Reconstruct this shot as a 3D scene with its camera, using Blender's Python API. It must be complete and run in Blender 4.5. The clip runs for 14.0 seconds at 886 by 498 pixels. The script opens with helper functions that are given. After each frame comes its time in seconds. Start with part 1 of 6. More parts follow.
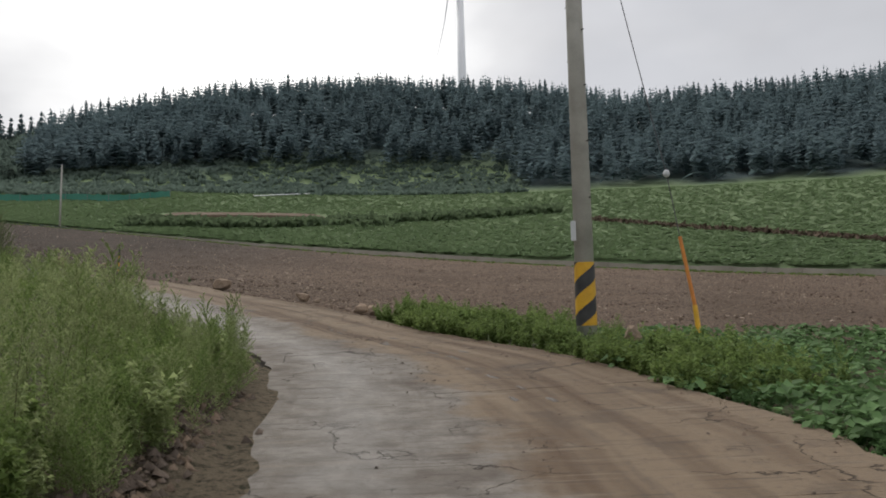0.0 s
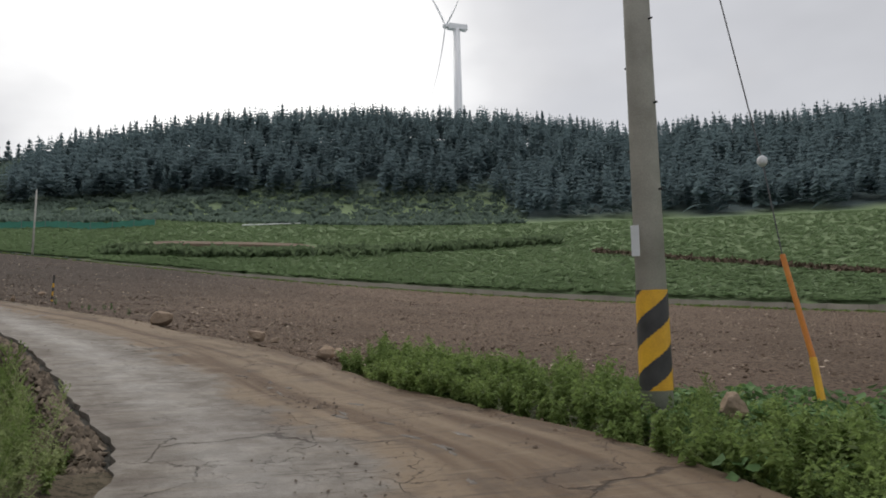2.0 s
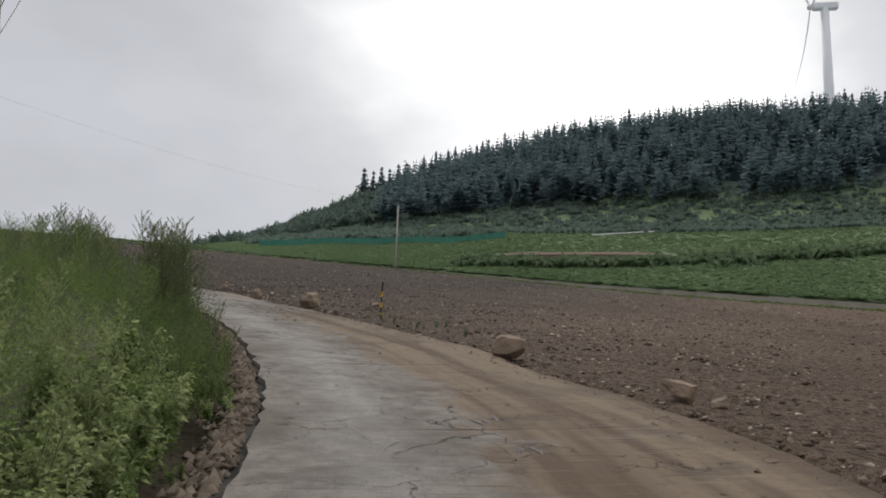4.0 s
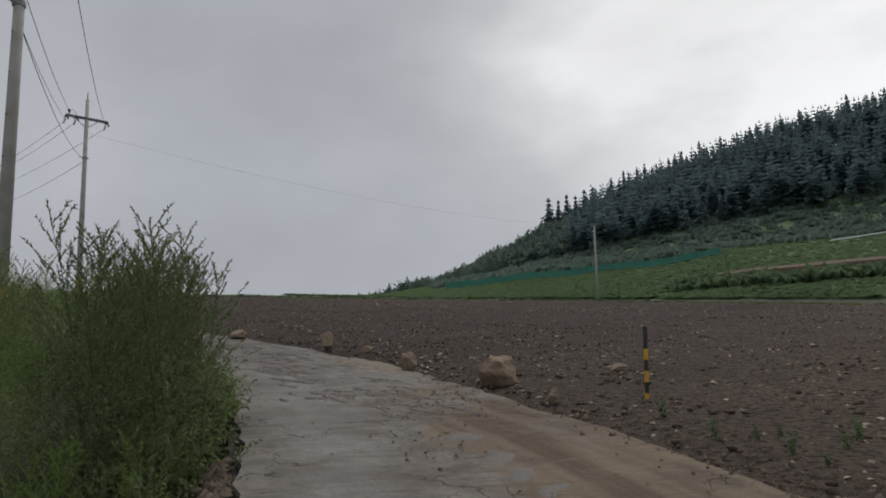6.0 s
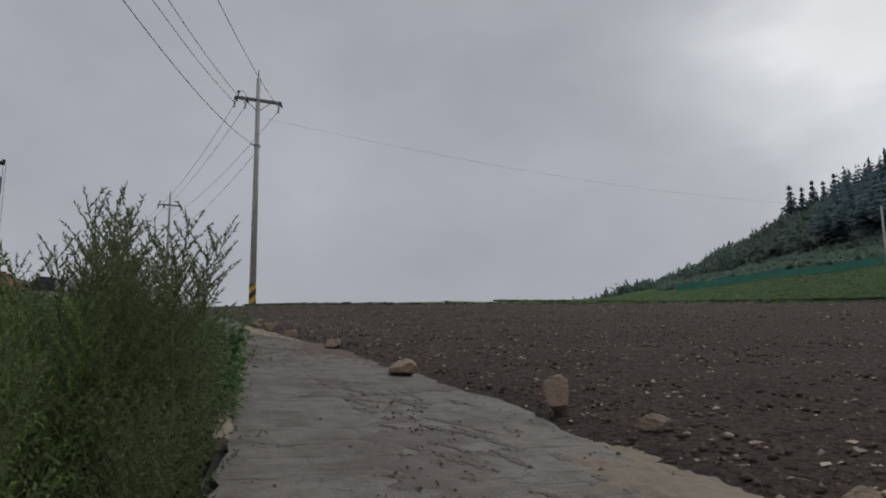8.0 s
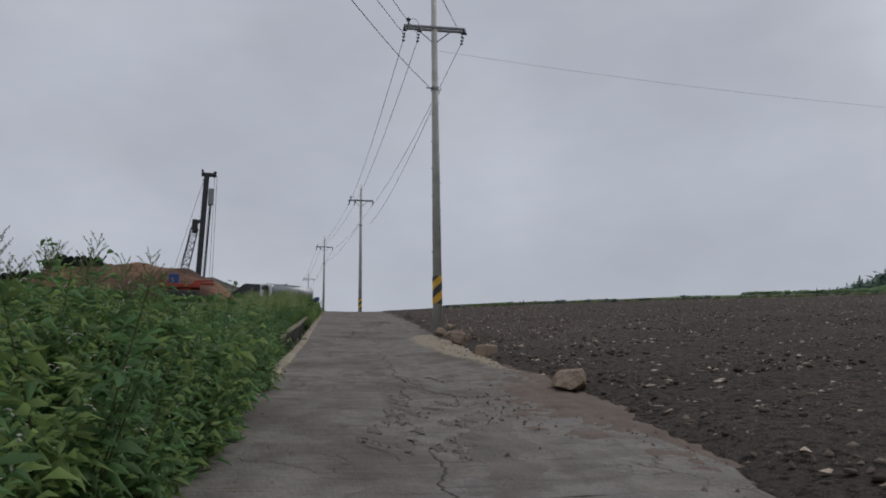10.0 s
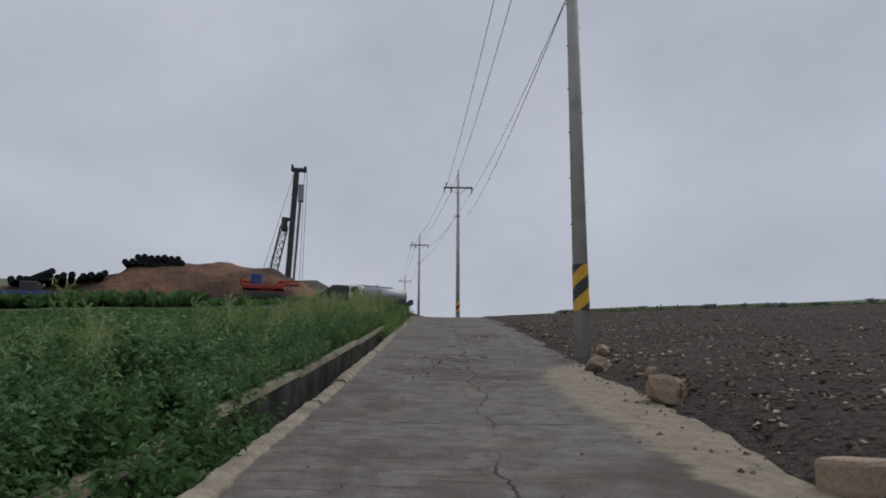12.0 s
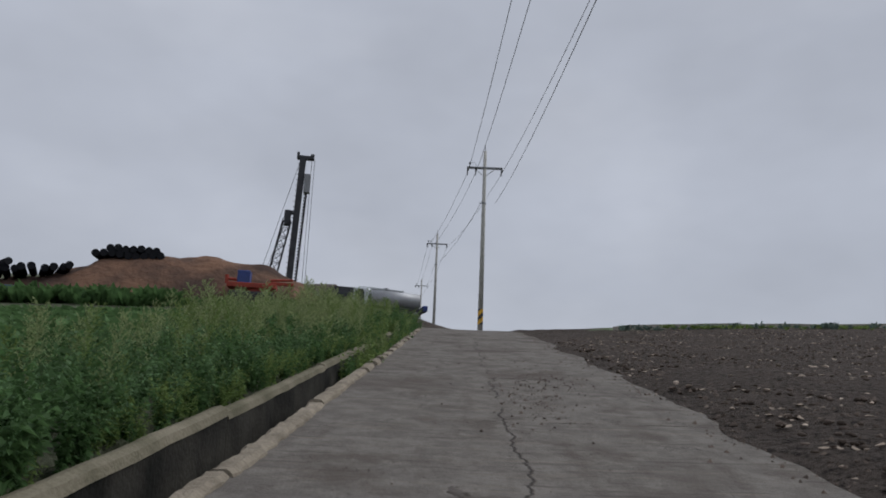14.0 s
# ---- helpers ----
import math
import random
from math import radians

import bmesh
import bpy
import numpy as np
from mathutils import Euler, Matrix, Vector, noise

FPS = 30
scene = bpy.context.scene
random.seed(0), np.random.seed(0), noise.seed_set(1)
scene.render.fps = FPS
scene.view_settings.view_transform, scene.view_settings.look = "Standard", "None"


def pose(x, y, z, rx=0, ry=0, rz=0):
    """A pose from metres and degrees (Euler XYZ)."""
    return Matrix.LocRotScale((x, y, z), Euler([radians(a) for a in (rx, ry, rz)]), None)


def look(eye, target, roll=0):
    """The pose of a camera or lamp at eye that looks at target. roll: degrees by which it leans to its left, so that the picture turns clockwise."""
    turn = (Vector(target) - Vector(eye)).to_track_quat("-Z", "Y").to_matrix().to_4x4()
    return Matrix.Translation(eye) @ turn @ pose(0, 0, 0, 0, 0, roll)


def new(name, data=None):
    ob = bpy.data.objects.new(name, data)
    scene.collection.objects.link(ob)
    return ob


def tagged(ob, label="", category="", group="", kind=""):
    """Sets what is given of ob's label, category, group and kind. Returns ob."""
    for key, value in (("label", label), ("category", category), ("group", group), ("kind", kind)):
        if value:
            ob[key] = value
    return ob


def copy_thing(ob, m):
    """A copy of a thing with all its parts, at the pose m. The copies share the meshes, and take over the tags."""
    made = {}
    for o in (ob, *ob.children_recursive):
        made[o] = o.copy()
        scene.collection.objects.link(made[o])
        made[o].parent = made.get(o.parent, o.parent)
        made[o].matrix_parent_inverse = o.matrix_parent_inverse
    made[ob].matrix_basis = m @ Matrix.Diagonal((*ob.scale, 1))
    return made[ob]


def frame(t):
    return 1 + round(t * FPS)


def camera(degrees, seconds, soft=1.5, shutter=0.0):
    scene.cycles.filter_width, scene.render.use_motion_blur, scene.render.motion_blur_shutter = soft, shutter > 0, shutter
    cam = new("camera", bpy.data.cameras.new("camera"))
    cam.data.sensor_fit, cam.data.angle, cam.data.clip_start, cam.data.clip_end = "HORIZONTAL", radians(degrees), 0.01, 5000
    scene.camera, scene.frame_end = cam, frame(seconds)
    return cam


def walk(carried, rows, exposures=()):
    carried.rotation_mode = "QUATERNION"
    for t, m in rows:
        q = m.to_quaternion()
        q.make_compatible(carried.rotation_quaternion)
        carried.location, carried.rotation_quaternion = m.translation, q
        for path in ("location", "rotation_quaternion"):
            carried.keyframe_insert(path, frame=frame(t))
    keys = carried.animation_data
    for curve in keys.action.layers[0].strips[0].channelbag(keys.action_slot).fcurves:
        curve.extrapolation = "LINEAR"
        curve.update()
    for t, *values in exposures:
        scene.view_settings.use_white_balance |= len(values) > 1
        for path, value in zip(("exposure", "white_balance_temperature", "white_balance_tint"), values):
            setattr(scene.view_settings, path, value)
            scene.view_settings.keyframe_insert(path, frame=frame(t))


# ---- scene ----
cam = camera(61.35, 14.0, 1.8)
PATH = [  # seconds, x, y, z, yaw, pitch, roll
    (0.0, 0.000, 0.000, 1.500, -0.00, 3.92, 1.60),
    (0.5, 0.088, 0.847, 1.503, -0.20, 3.97, 1.62),
    (1.0, 0.160, 2.016, 1.509, -0.34, 4.00, 1.44),
    (1.5, 0.217, 3.504, 1.571, -0.52, 4.13, 1.40),
    (2.0, 0.095, 5.182, 1.678, -0.39, 6.47, 1.24),
    (2.5, -0.264, 7.115, 1.802, 5.04, 6.98, 0.70),
    (3.0, -0.888, 9.432, 1.897, 13.69, 7.00, 0.20),
    (3.5, -1.854, 11.788, 2.052, 20.60, 7.02, -0.34),
    (4.0, -3.182, 14.435, 2.253, 25.57, 7.61, -0.89),
    (4.2, -3.752, 15.491, 2.334, 27.31, 8.73, -0.54),
    (6.3, -11.301, 25.589, 3.759, 43.04, 11.04, 2.47),
    (6.5, -12.168, 26.465, 3.922, 44.77, 11.49, 2.41),
    (7.0, -14.206, 28.261, 4.258, 48.40, 12.15, 1.87),
    (7.5, -16.424, 29.933, 4.572, 52.18, 11.94, 1.66),
    (8.0, -18.478, 31.290, 4.902, 56.77, 11.59, 1.28),
    (8.2, -19.414, 31.827, 5.045, 58.67, 11.48, 1.57),
    (10.3, -30.664, 36.365, 6.482, 74.09, 11.72, 0.54),
    (10.5, -31.422, 36.551, 6.588, 75.00, 11.55, 0.49),
    (11.0, -33.803, 37.019, 6.973, 77.54, 11.96, 0.48),
    (11.5, -36.981, 37.663, 7.448, 79.26, 12.20, -0.16),
    (12.0, -40.073, 38.262, 7.885, 80.06, 12.17, -0.48),
    (12.5, -43.141, 38.809, 8.358, 80.83, 12.28, -0.93),
    (13.0, -46.113, 39.305, 8.830, 81.14, 12.61, -1.83),
    (13.5, -49.141, 39.802, 9.282, 81.23, 12.66, -2.16),
    (14.0, -52.540, 40.427, 9.677, 81.27, 12.71, -2.31),
]
EXPOSURES = [(0.0, 0.32, 6700, 10), (4.2, 0.2, 6600, 10), (6.3, -0.32, 6450, 10), (7.0, -0.36, 6400, 10), (8.2, -0.35, 6350, 10), (10.3, -0.12, 6150, 11), (14.0, -0.1, 6100, 11)]
walk(cam, [(t, pose(x, y, z, 90 + p, r, a)) for t, x, y, z, a, p, r in PATH], EXPOSURES)

# ---- light and sky ----
SUN_BEARING, SUN_HEIGHT = 17.0, 52.0  # degrees left of +y, degrees up
world = bpy.data.worlds.new("overcast_sky")
scene.world = world
world.use_nodes = True


def sky_nodes():
    nt = world.node_tree
    nt.nodes.clear()
    N = nt.nodes.new
    L = nt.links.new
    out = N("ShaderNodeOutputWorld")
    bg = N("ShaderNodeBackground")
    sky = N("ShaderNodeTexSky")
    sky.sky_type = "NISHITA"
    sky.sun_disc = False
    sky.sun_elevation = radians(SUN_HEIGHT)
    sky.sun_rotation = radians(-SUN_BEARING)
    coord = N("ShaderNodeTexCoord")
    # cloud layer: soft billows, thinner round the sun
    big = N("ShaderNodeTexNoise")
    big.inputs["Scale"].default_value = 2.6
    big.inputs["Detail"].default_value = 5.0
    big.inputs["Roughness"].default_value = 0.5
    stretch = N("ShaderNodeMapping")
    stretch.inputs["Scale"].default_value = (1.0, 1.0, 2.0)
    L(coord.outputs["Generated"], stretch.inputs["Vector"])
    L(stretch.outputs["Vector"], big.inputs["Vector"])
    dot = N("ShaderNodeVectorMath")
    dot.operation = "DOT_PRODUCT"
    b, h = radians(SUN_BEARING - 1.0), radians(21.0)
    dot.inputs[1].default_value = (-math.sin(b) * math.cos(h), math.cos(b) * math.cos(h), math.sin(h))
    norm = N("ShaderNodeVectorMath")
    norm.operation = "NORMALIZE"
    L(coord.outputs["Generated"], norm.inputs[0])
    L(norm.outputs[0], dot.inputs[0])
    thin = N("ShaderNodeMapRange")
    thin.interpolation_type = "SMOOTHSTEP"
    thin.inputs["From Min"].default_value = 0.89
    thin.inputs["From Max"].default_value = 1.0
    L(dot.outputs["Value"], thin.inputs["Value"])
    wob = N("ShaderNodeMath")
    wob.operation = "MULTIPLY_ADD"
    wob.inputs[1].default_value = 1.1
    wob.inputs[2].default_value = -0.55
    L(big.outputs["Fac"], wob.inputs[0])
    add = N("ShaderNodeMath")
    add.operation = "ADD"
    L(thin.outputs["Result"], add.inputs[0])
    L(wob.outputs[0], add.inputs[1])
    ramp = N("ShaderNodeValToRGB")
    e = ramp.color_ramp.elements
    e[0].position, e[0].color = 0.0, (0.52, 0.535, 0.575, 1)
    e[1].position, e[1].color = 1.0, (1.12, 1.12, 1.12, 1)
    for at_, c_ in ((0.3, (0.58, 0.59, 0.62, 1)), (0.6, (0.68, 0.69, 0.715, 1)), (0.88, (0.93, 0.94, 0.955, 1))):
        m = e.new(at_)
        m.color = c_
    L(add.outputs[0], ramp.inputs["Fac"])
    dim = N("ShaderNodeVectorMath")
    dim.operation = "SCALE"
    dim.inputs["Scale"].default_value = 0.05
    L(sky.outputs["Color"], dim.inputs[0])
    mix = N("ShaderNodeMix")
    mix.data_type = "RGBA"
    mix.blend_type = "MIX"
    mix.inputs["Factor"].default_value = 0.92
    L(dim.outputs[0], mix.inputs["A"])
    L(ramp.outputs["Color"], mix.inputs["B"])
    soft = N("ShaderNodeTexNoise")
    soft.inputs["Scale"].default_value = 2.2
    soft.inputs["Detail"].default_value = 4.0
    soft.inputs["Roughness"].default_value = 0.55
    L(stretch.outputs["Vector"], soft.inputs["Vector"])
    lum = N("ShaderNodeMapRange")
    lum.inputs["From Min"].default_value = 0.3
    lum.inputs["From Max"].default_value = 0.7
    lum.inputs["To Min"].default_value = 0.88
    lum.inputs["To Max"].default_value = 1.1
    L(soft.outputs["Fac"], lum.inputs["Value"])
    cloud = N("ShaderNodeVectorMath")
    cloud.operation = "SCALE"
    L(mix.outputs["Result"], cloud.inputs[0])
    L(lum.outputs["Result"], cloud.inputs["Scale"])
    L(cloud.outputs[0], bg.inputs["Color"])
    bg.inputs["Strength"].default_value = 1.0
    L(bg.outputs[0], out.inputs["Surface"])


sky_nodes()
sun_data = bpy.data.lights.new("sun", "SUN")
sun_data.energy = 1.5
sun_data.angle = radians(45)
sun_data.color = (1.0, 0.97, 0.92)
sun = new("sun", sun_data)
_b, _h = radians(SUN_BEARING), radians(SUN_HEIGHT)
sun.matrix_world = look((-60 * math.sin(_b), 60 * math.cos(_b), 60 * math.tan(_h) + 40), (0, 0, 40))

# ---- materials ----


def surface(name, base, rough=0.8, other=None, scale=3.0, fine=40.0, bump=0.3, metal=0.0, spread=0.25, island=0.0, each=0.0, trans=0.0, contrast=0.25, dist=0.02):
    """A procedural surface: two colours mixed by large noise, fine grain, bump, variation by object or island."""
    mat = bpy.data.materials.new(name)
    mat.use_nodes = True
    nt = mat.node_tree
    N, L = nt.nodes.new, nt.links.new
    bsdf = nt.nodes["Principled BSDF"]
    bsdf.inputs["Roughness"].default_value = rough
    bsdf.inputs["Metallic"].default_value = metal
    bsdf.inputs["Specular IOR Level"].default_value = 0.5 if rough < 0.6 or metal else (0.12 if trans or rough > 0.8 else 0.3)
    geo = N("ShaderNodeNewGeometry")
    n1 = N("ShaderNodeTexNoise")
    n1.inputs["Scale"].default_value = scale
    n1.inputs["Detail"].default_value = 4
    L(geo.outputs["Position"], n1.inputs["Vector"])
    n2 = N("ShaderNodeTexNoise")
    n2.inputs["Scale"].default_value = fine
    n2.inputs["Detail"].default_value = 3
    L(geo.outputs["Position"], n2.inputs["Vector"])
    mix = N("ShaderNodeMix")
    mix.data_type = "RGBA"
    other = other or tuple(c * (1 - spread) for c in base)
    mix.inputs["A"].default_value = (*base, 1)
    mix.inputs["B"].default_value = (*other, 1)
    rng = N("ShaderNodeMapRange")
    rng.inputs["From Min"].default_value = 0.5 - contrast
    rng.inputs["From Max"].default_value = 0.5 + contrast
    L(n1.outputs["Fac"], rng.inputs["Value"])
    L(rng.outputs["Result"], mix.inputs["Factor"])
    hsv = N("ShaderNodeHueSaturation")
    L(mix.outputs["Result"], hsv.inputs["Color"])
    val = N("ShaderNodeMapRange")
    val.inputs["To Min"].default_value = 1 - spread
    val.inputs["To Max"].default_value = 1 + spread
    L(n2.outputs["Fac"], val.inputs["Value"])
    last = val.outputs["Result"]
    for amount, kind in ((island, "island"), (each, "each")):
        if amount:
            src = geo.outputs["Random Per Island"] if kind == "island" else N("ShaderNodeObjectInfo").outputs["Random"]
            r = N("ShaderNodeMapRange")
            r.inputs["To Min"].default_value = 1 - amount
            r.inputs["To Max"].default_value = 1 + amount
            L(src, r.inputs["Value"])
            mul = N("ShaderNodeMath")
            mul.operation = "MULTIPLY"
            L(last, mul.inputs[0])
            L(r.outputs["Result"], mul.inputs[1])
            last = mul.outputs[0]
    L(last, hsv.inputs["Value"])
    L(hsv.outputs["Color"], bsdf.inputs["Base Color"])
    if bump:
        bp = N("ShaderNodeBump")
        bp.inputs["Strength"].default_value = bump
        bp.inputs["Distance"].default_value = dist
        L(n2.outputs["Fac"], bp.inputs["Height"])
        L(bp.outputs["Normal"], bsdf.inputs["Normal"])
    if trans:
        bsdf.inputs["Transmission Weight"].default_value = 0.0
        tl = N("ShaderNodeBsdfTranslucent")
        L(hsv.outputs["Color"], tl.inputs["Color"])
        ms = N("ShaderNodeMixShader")
        ms.inputs["Fac"].default_value = trans
        L(bsdf.outputs[0], ms.inputs[1])
        L(tl.outputs[0], ms.inputs[2])
        L(ms.outputs[0], nt.nodes["Material Output"].inputs["Surface"])
    return mat


M = dict(
    kerb=surface("kerb_concrete", (0.36, 0.31, 0.24), 0.9, (0.17, 0.145, 0.11), 3.0, 30, 1.0),
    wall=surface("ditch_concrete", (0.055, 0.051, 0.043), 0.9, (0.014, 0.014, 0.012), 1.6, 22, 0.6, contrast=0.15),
    pole=surface("pole_concrete", (0.5, 0.49, 0.45), 0.8, (0.33, 0.32, 0.29), 2.2, 60, 0.25),
    yellow=surface("yellow_sheet", (0.75, 0.42, 0.02), 0.5, (0.6, 0.32, 0.02), 6, 60, 0.05),
    black=surface("black_sheet", (0.02, 0.02, 0.022), 0.5, (0.05, 0.05, 0.05), 5, 60, 0.05),
    steel=surface("galvanised_steel", (0.3, 0.31, 0.32), 0.5, (0.2, 0.2, 0.2), 5, 60, 0.05, metal=0.7),
    dark=surface("dark_fittings", (0.03, 0.03, 0.032), 0.5, None, 5, 60, 0.05),
    wire=surface("grey_wire", (0.15, 0.15, 0.16), 0.6, None, 5, 60, 0.0),
    rock=surface("pale_rock", (0.36, 0.27, 0.19), 0.9, (0.22, 0.17, 0.13), 2.5, 25, 0.8, each=0.15),
    stone=surface("field_stones", (0.4, 0.33, 0.26), 0.9, (0.24, 0.19, 0.15), 3, 40, 0.4, island=0.5),
    clod=surface("earth_clods", (0.16, 0.118, 0.087), 0.95, (0.105, 0.076, 0.057), 3, 30, 0.6, island=0.3),
    # darker copy of the clods, used more the further up the slope
    darkclod=surface("dark_earth_clods", (0.115, 0.09, 0.072), 0.95, (0.08, 0.062, 0.051), 3, 30, 0.6, island=0.35),
    cap=surface("mossy_wall_cap", (0.26, 0.23, 0.17), 0.9, (0.1, 0.095, 0.06), 1.8, 26, 0.8),
    panel=surface("pale_wall_concrete", (0.42, 0.39, 0.33), 0.85, (0.28, 0.26, 0.22), 0.5, 12, 0.4),
    plume=surface("dark_plume_leaves", (0.2, 0.235, 0.115), 0.65, (0.14, 0.175, 0.085), 0.8, 12, 0.0, island=0.3, trans=0.4),
    weed=surface("weed_leaves", (0.215, 0.29, 0.095), 0.6, (0.15, 0.22, 0.07), 0.8, 12, 0.0, island=0.35, trans=0.45),
    weedlight=surface("pale_weed_leaves", (0.36, 0.405, 0.2), 0.65, (0.25, 0.31, 0.135), 0.6, 12, 0.0, island=0.3, trans=0.5),
    herb=surface("broad_leaves", (0.115, 0.205, 0.075), 0.6, (0.08, 0.15, 0.055), 0.8, 12, 0.0, island=0.35, trans=0.42),
    stem=surface("weed_stems", (0.1, 0.1, 0.04), 0.8, None, 3, 30, 0.0),
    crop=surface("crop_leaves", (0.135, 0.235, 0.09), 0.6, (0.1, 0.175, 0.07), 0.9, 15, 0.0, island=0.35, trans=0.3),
    # far crops: base colour lifted and greyed, with the haze put into it
    cropfar=surface("hazed_crop_leaves", (0.23, 0.315, 0.17), 0.85, (0.185, 0.26, 0.14), 0.06, 3, 0.0, island=0.15, trans=0.3),
    # needles made paler and bluer: distance haze is painted into their colour
    needle=surface("hazed_conifer_needles", (0.175, 0.24, 0.255), 0.95, (0.15, 0.21, 0.225), 0.05, 2, 0.0, island=0.03, each=0.06, trans=0.5, spread=0.1),
    bark=surface("bark", (0.06, 0.045, 0.035), 0.9, None, 4, 30, 0.3),
    hedge=surface("hedge_leaves", (0.17, 0.225, 0.13), 0.9, (0.12, 0.17, 0.095), 0.3, 4, 0.0, island=0.25, trans=0.4),
    broad=surface("tree_leaves", (0.15, 0.2, 0.165), 0.9, (0.125, 0.17, 0.145), 0.1, 3, 0.0, island=0.12, each=0.12, trans=0.5),
    earth=surface("orange_earth", (0.2, 0.115, 0.075), 0.95, (0.075, 0.05, 0.04), 0.22, 1.6, 0.9, dist=0.35, contrast=0.12),
    drysoil=surface("dry_soil", (0.185, 0.135, 0.1), 0.95, (0.13, 0.1, 0.075), 0.8, 8, 0.5),
    white=surface("white_paint", (0.6, 0.62, 0.64), 0.5, None, 2, 20, 0.0, spread=0.08),
)


def soil_material():
    """The ground sheet: tilled brown soil, green where crops and weeds grow, by place."""
    mat = bpy.data.materials.new("ground_soil")
    mat.use_nodes = True
    nt = mat.node_tree
    N, L = nt.nodes.new, nt.links.new
    bsdf = nt.nodes["Principled BSDF"]
    bsdf.inputs["Roughness"].default_value = 0.95
    bsdf.inputs["Specular IOR Level"].default_value = 0.1
    geo = N("ShaderNodeNewGeometry")
    attr = N("ShaderNodeVertexColor")
    attr.layer_name = "cover"
    sep = N("ShaderNodeSeparateColor")
    L(attr.outputs["Color"], sep.inputs[0])

    def noise_(scale, detail=5, rough=0.6):
        n = N("ShaderNodeTexNoise")
        n.inputs["Scale"].default_value = scale
        n.inputs["Detail"].default_value = detail
        n.inputs["Roughness"].default_value = rough
        L(geo.outputs["Position"], n.inputs["Vector"])
        return n.outputs["Fac"]

    def blend(a, b, f):
        m = N("ShaderNodeMix")
        m.data_type = "RGBA"
        for key, v in (("A", a), ("B", b)):
            if isinstance(v, tuple):
                m.inputs[key].default_value = (*v, 1)
            else:
                L(v, m.inputs[key])
        L(f, m.inputs["Factor"])
        return m.outputs["Result"]

    def span(v, lo, hi):
        r = N("ShaderNodeMapRange")
        r.inputs["From Min"].default_value = lo
        r.inputs["From Max"].default_value = hi
        L(v, r.inputs["Value"])
        return r.outputs["Result"]

    soil = blend((0.235, 0.174, 0.132), (0.17, 0.127, 0.096), span(noise_(0.12), 0.35, 0.65))
    soil = blend(soil, (0.19, 0.14, 0.107), span(noise_(2.2), 0.52, 0.75))
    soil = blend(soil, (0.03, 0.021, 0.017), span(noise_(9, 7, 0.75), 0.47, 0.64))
    soil = blend(soil, (0.3, 0.235, 0.18), span(noise_(17, 3, 0.6), 0.66, 0.7))
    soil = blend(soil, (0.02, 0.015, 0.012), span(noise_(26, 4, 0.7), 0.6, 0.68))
    # soil loses value and saturation as Red rises up the slope
    uphill_tone = N("ShaderNodeHueSaturation")
    uphill_tone.inputs["Saturation"].default_value = 1.0
    L(soil, uphill_tone.inputs["Color"])
    value_drop = N("ShaderNodeMapRange")
    value_drop.inputs["To Min"].default_value = 1.0
    value_drop.inputs["To Max"].default_value = 0.52
    L(sep.outputs["Red"], value_drop.inputs["Value"])
    L(value_drop.outputs["Result"], uphill_tone.inputs["Value"])
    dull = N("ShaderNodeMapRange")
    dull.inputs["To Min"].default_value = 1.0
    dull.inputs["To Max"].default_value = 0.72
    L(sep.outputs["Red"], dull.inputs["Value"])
    L(dull.outputs["Result"], uphill_tone.inputs["Saturation"])
    soil = uphill_tone.outputs["Color"]
    # green lifted and greyed too, haze over the terraces put into the colour
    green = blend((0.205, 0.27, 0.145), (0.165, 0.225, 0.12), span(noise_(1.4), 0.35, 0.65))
    green = blend(green, (0.07, 0.06, 0.035), span(noise_(6), 0.62, 0.75))
    # forest floor shares the needles' bluish tint, haze included
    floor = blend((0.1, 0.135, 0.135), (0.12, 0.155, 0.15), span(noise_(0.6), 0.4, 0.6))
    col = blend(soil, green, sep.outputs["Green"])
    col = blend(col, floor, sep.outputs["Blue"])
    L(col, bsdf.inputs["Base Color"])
    bp = N("ShaderNodeBump")
    bp.inputs["Strength"].default_value = 0.9
    bp.inputs["Distance"].default_value = 0.2
    L(noise_(7, 8, 0.75), bp.inputs["Height"])
    L(bp.outputs["Normal"], bsdf.inputs["Normal"])
    return mat


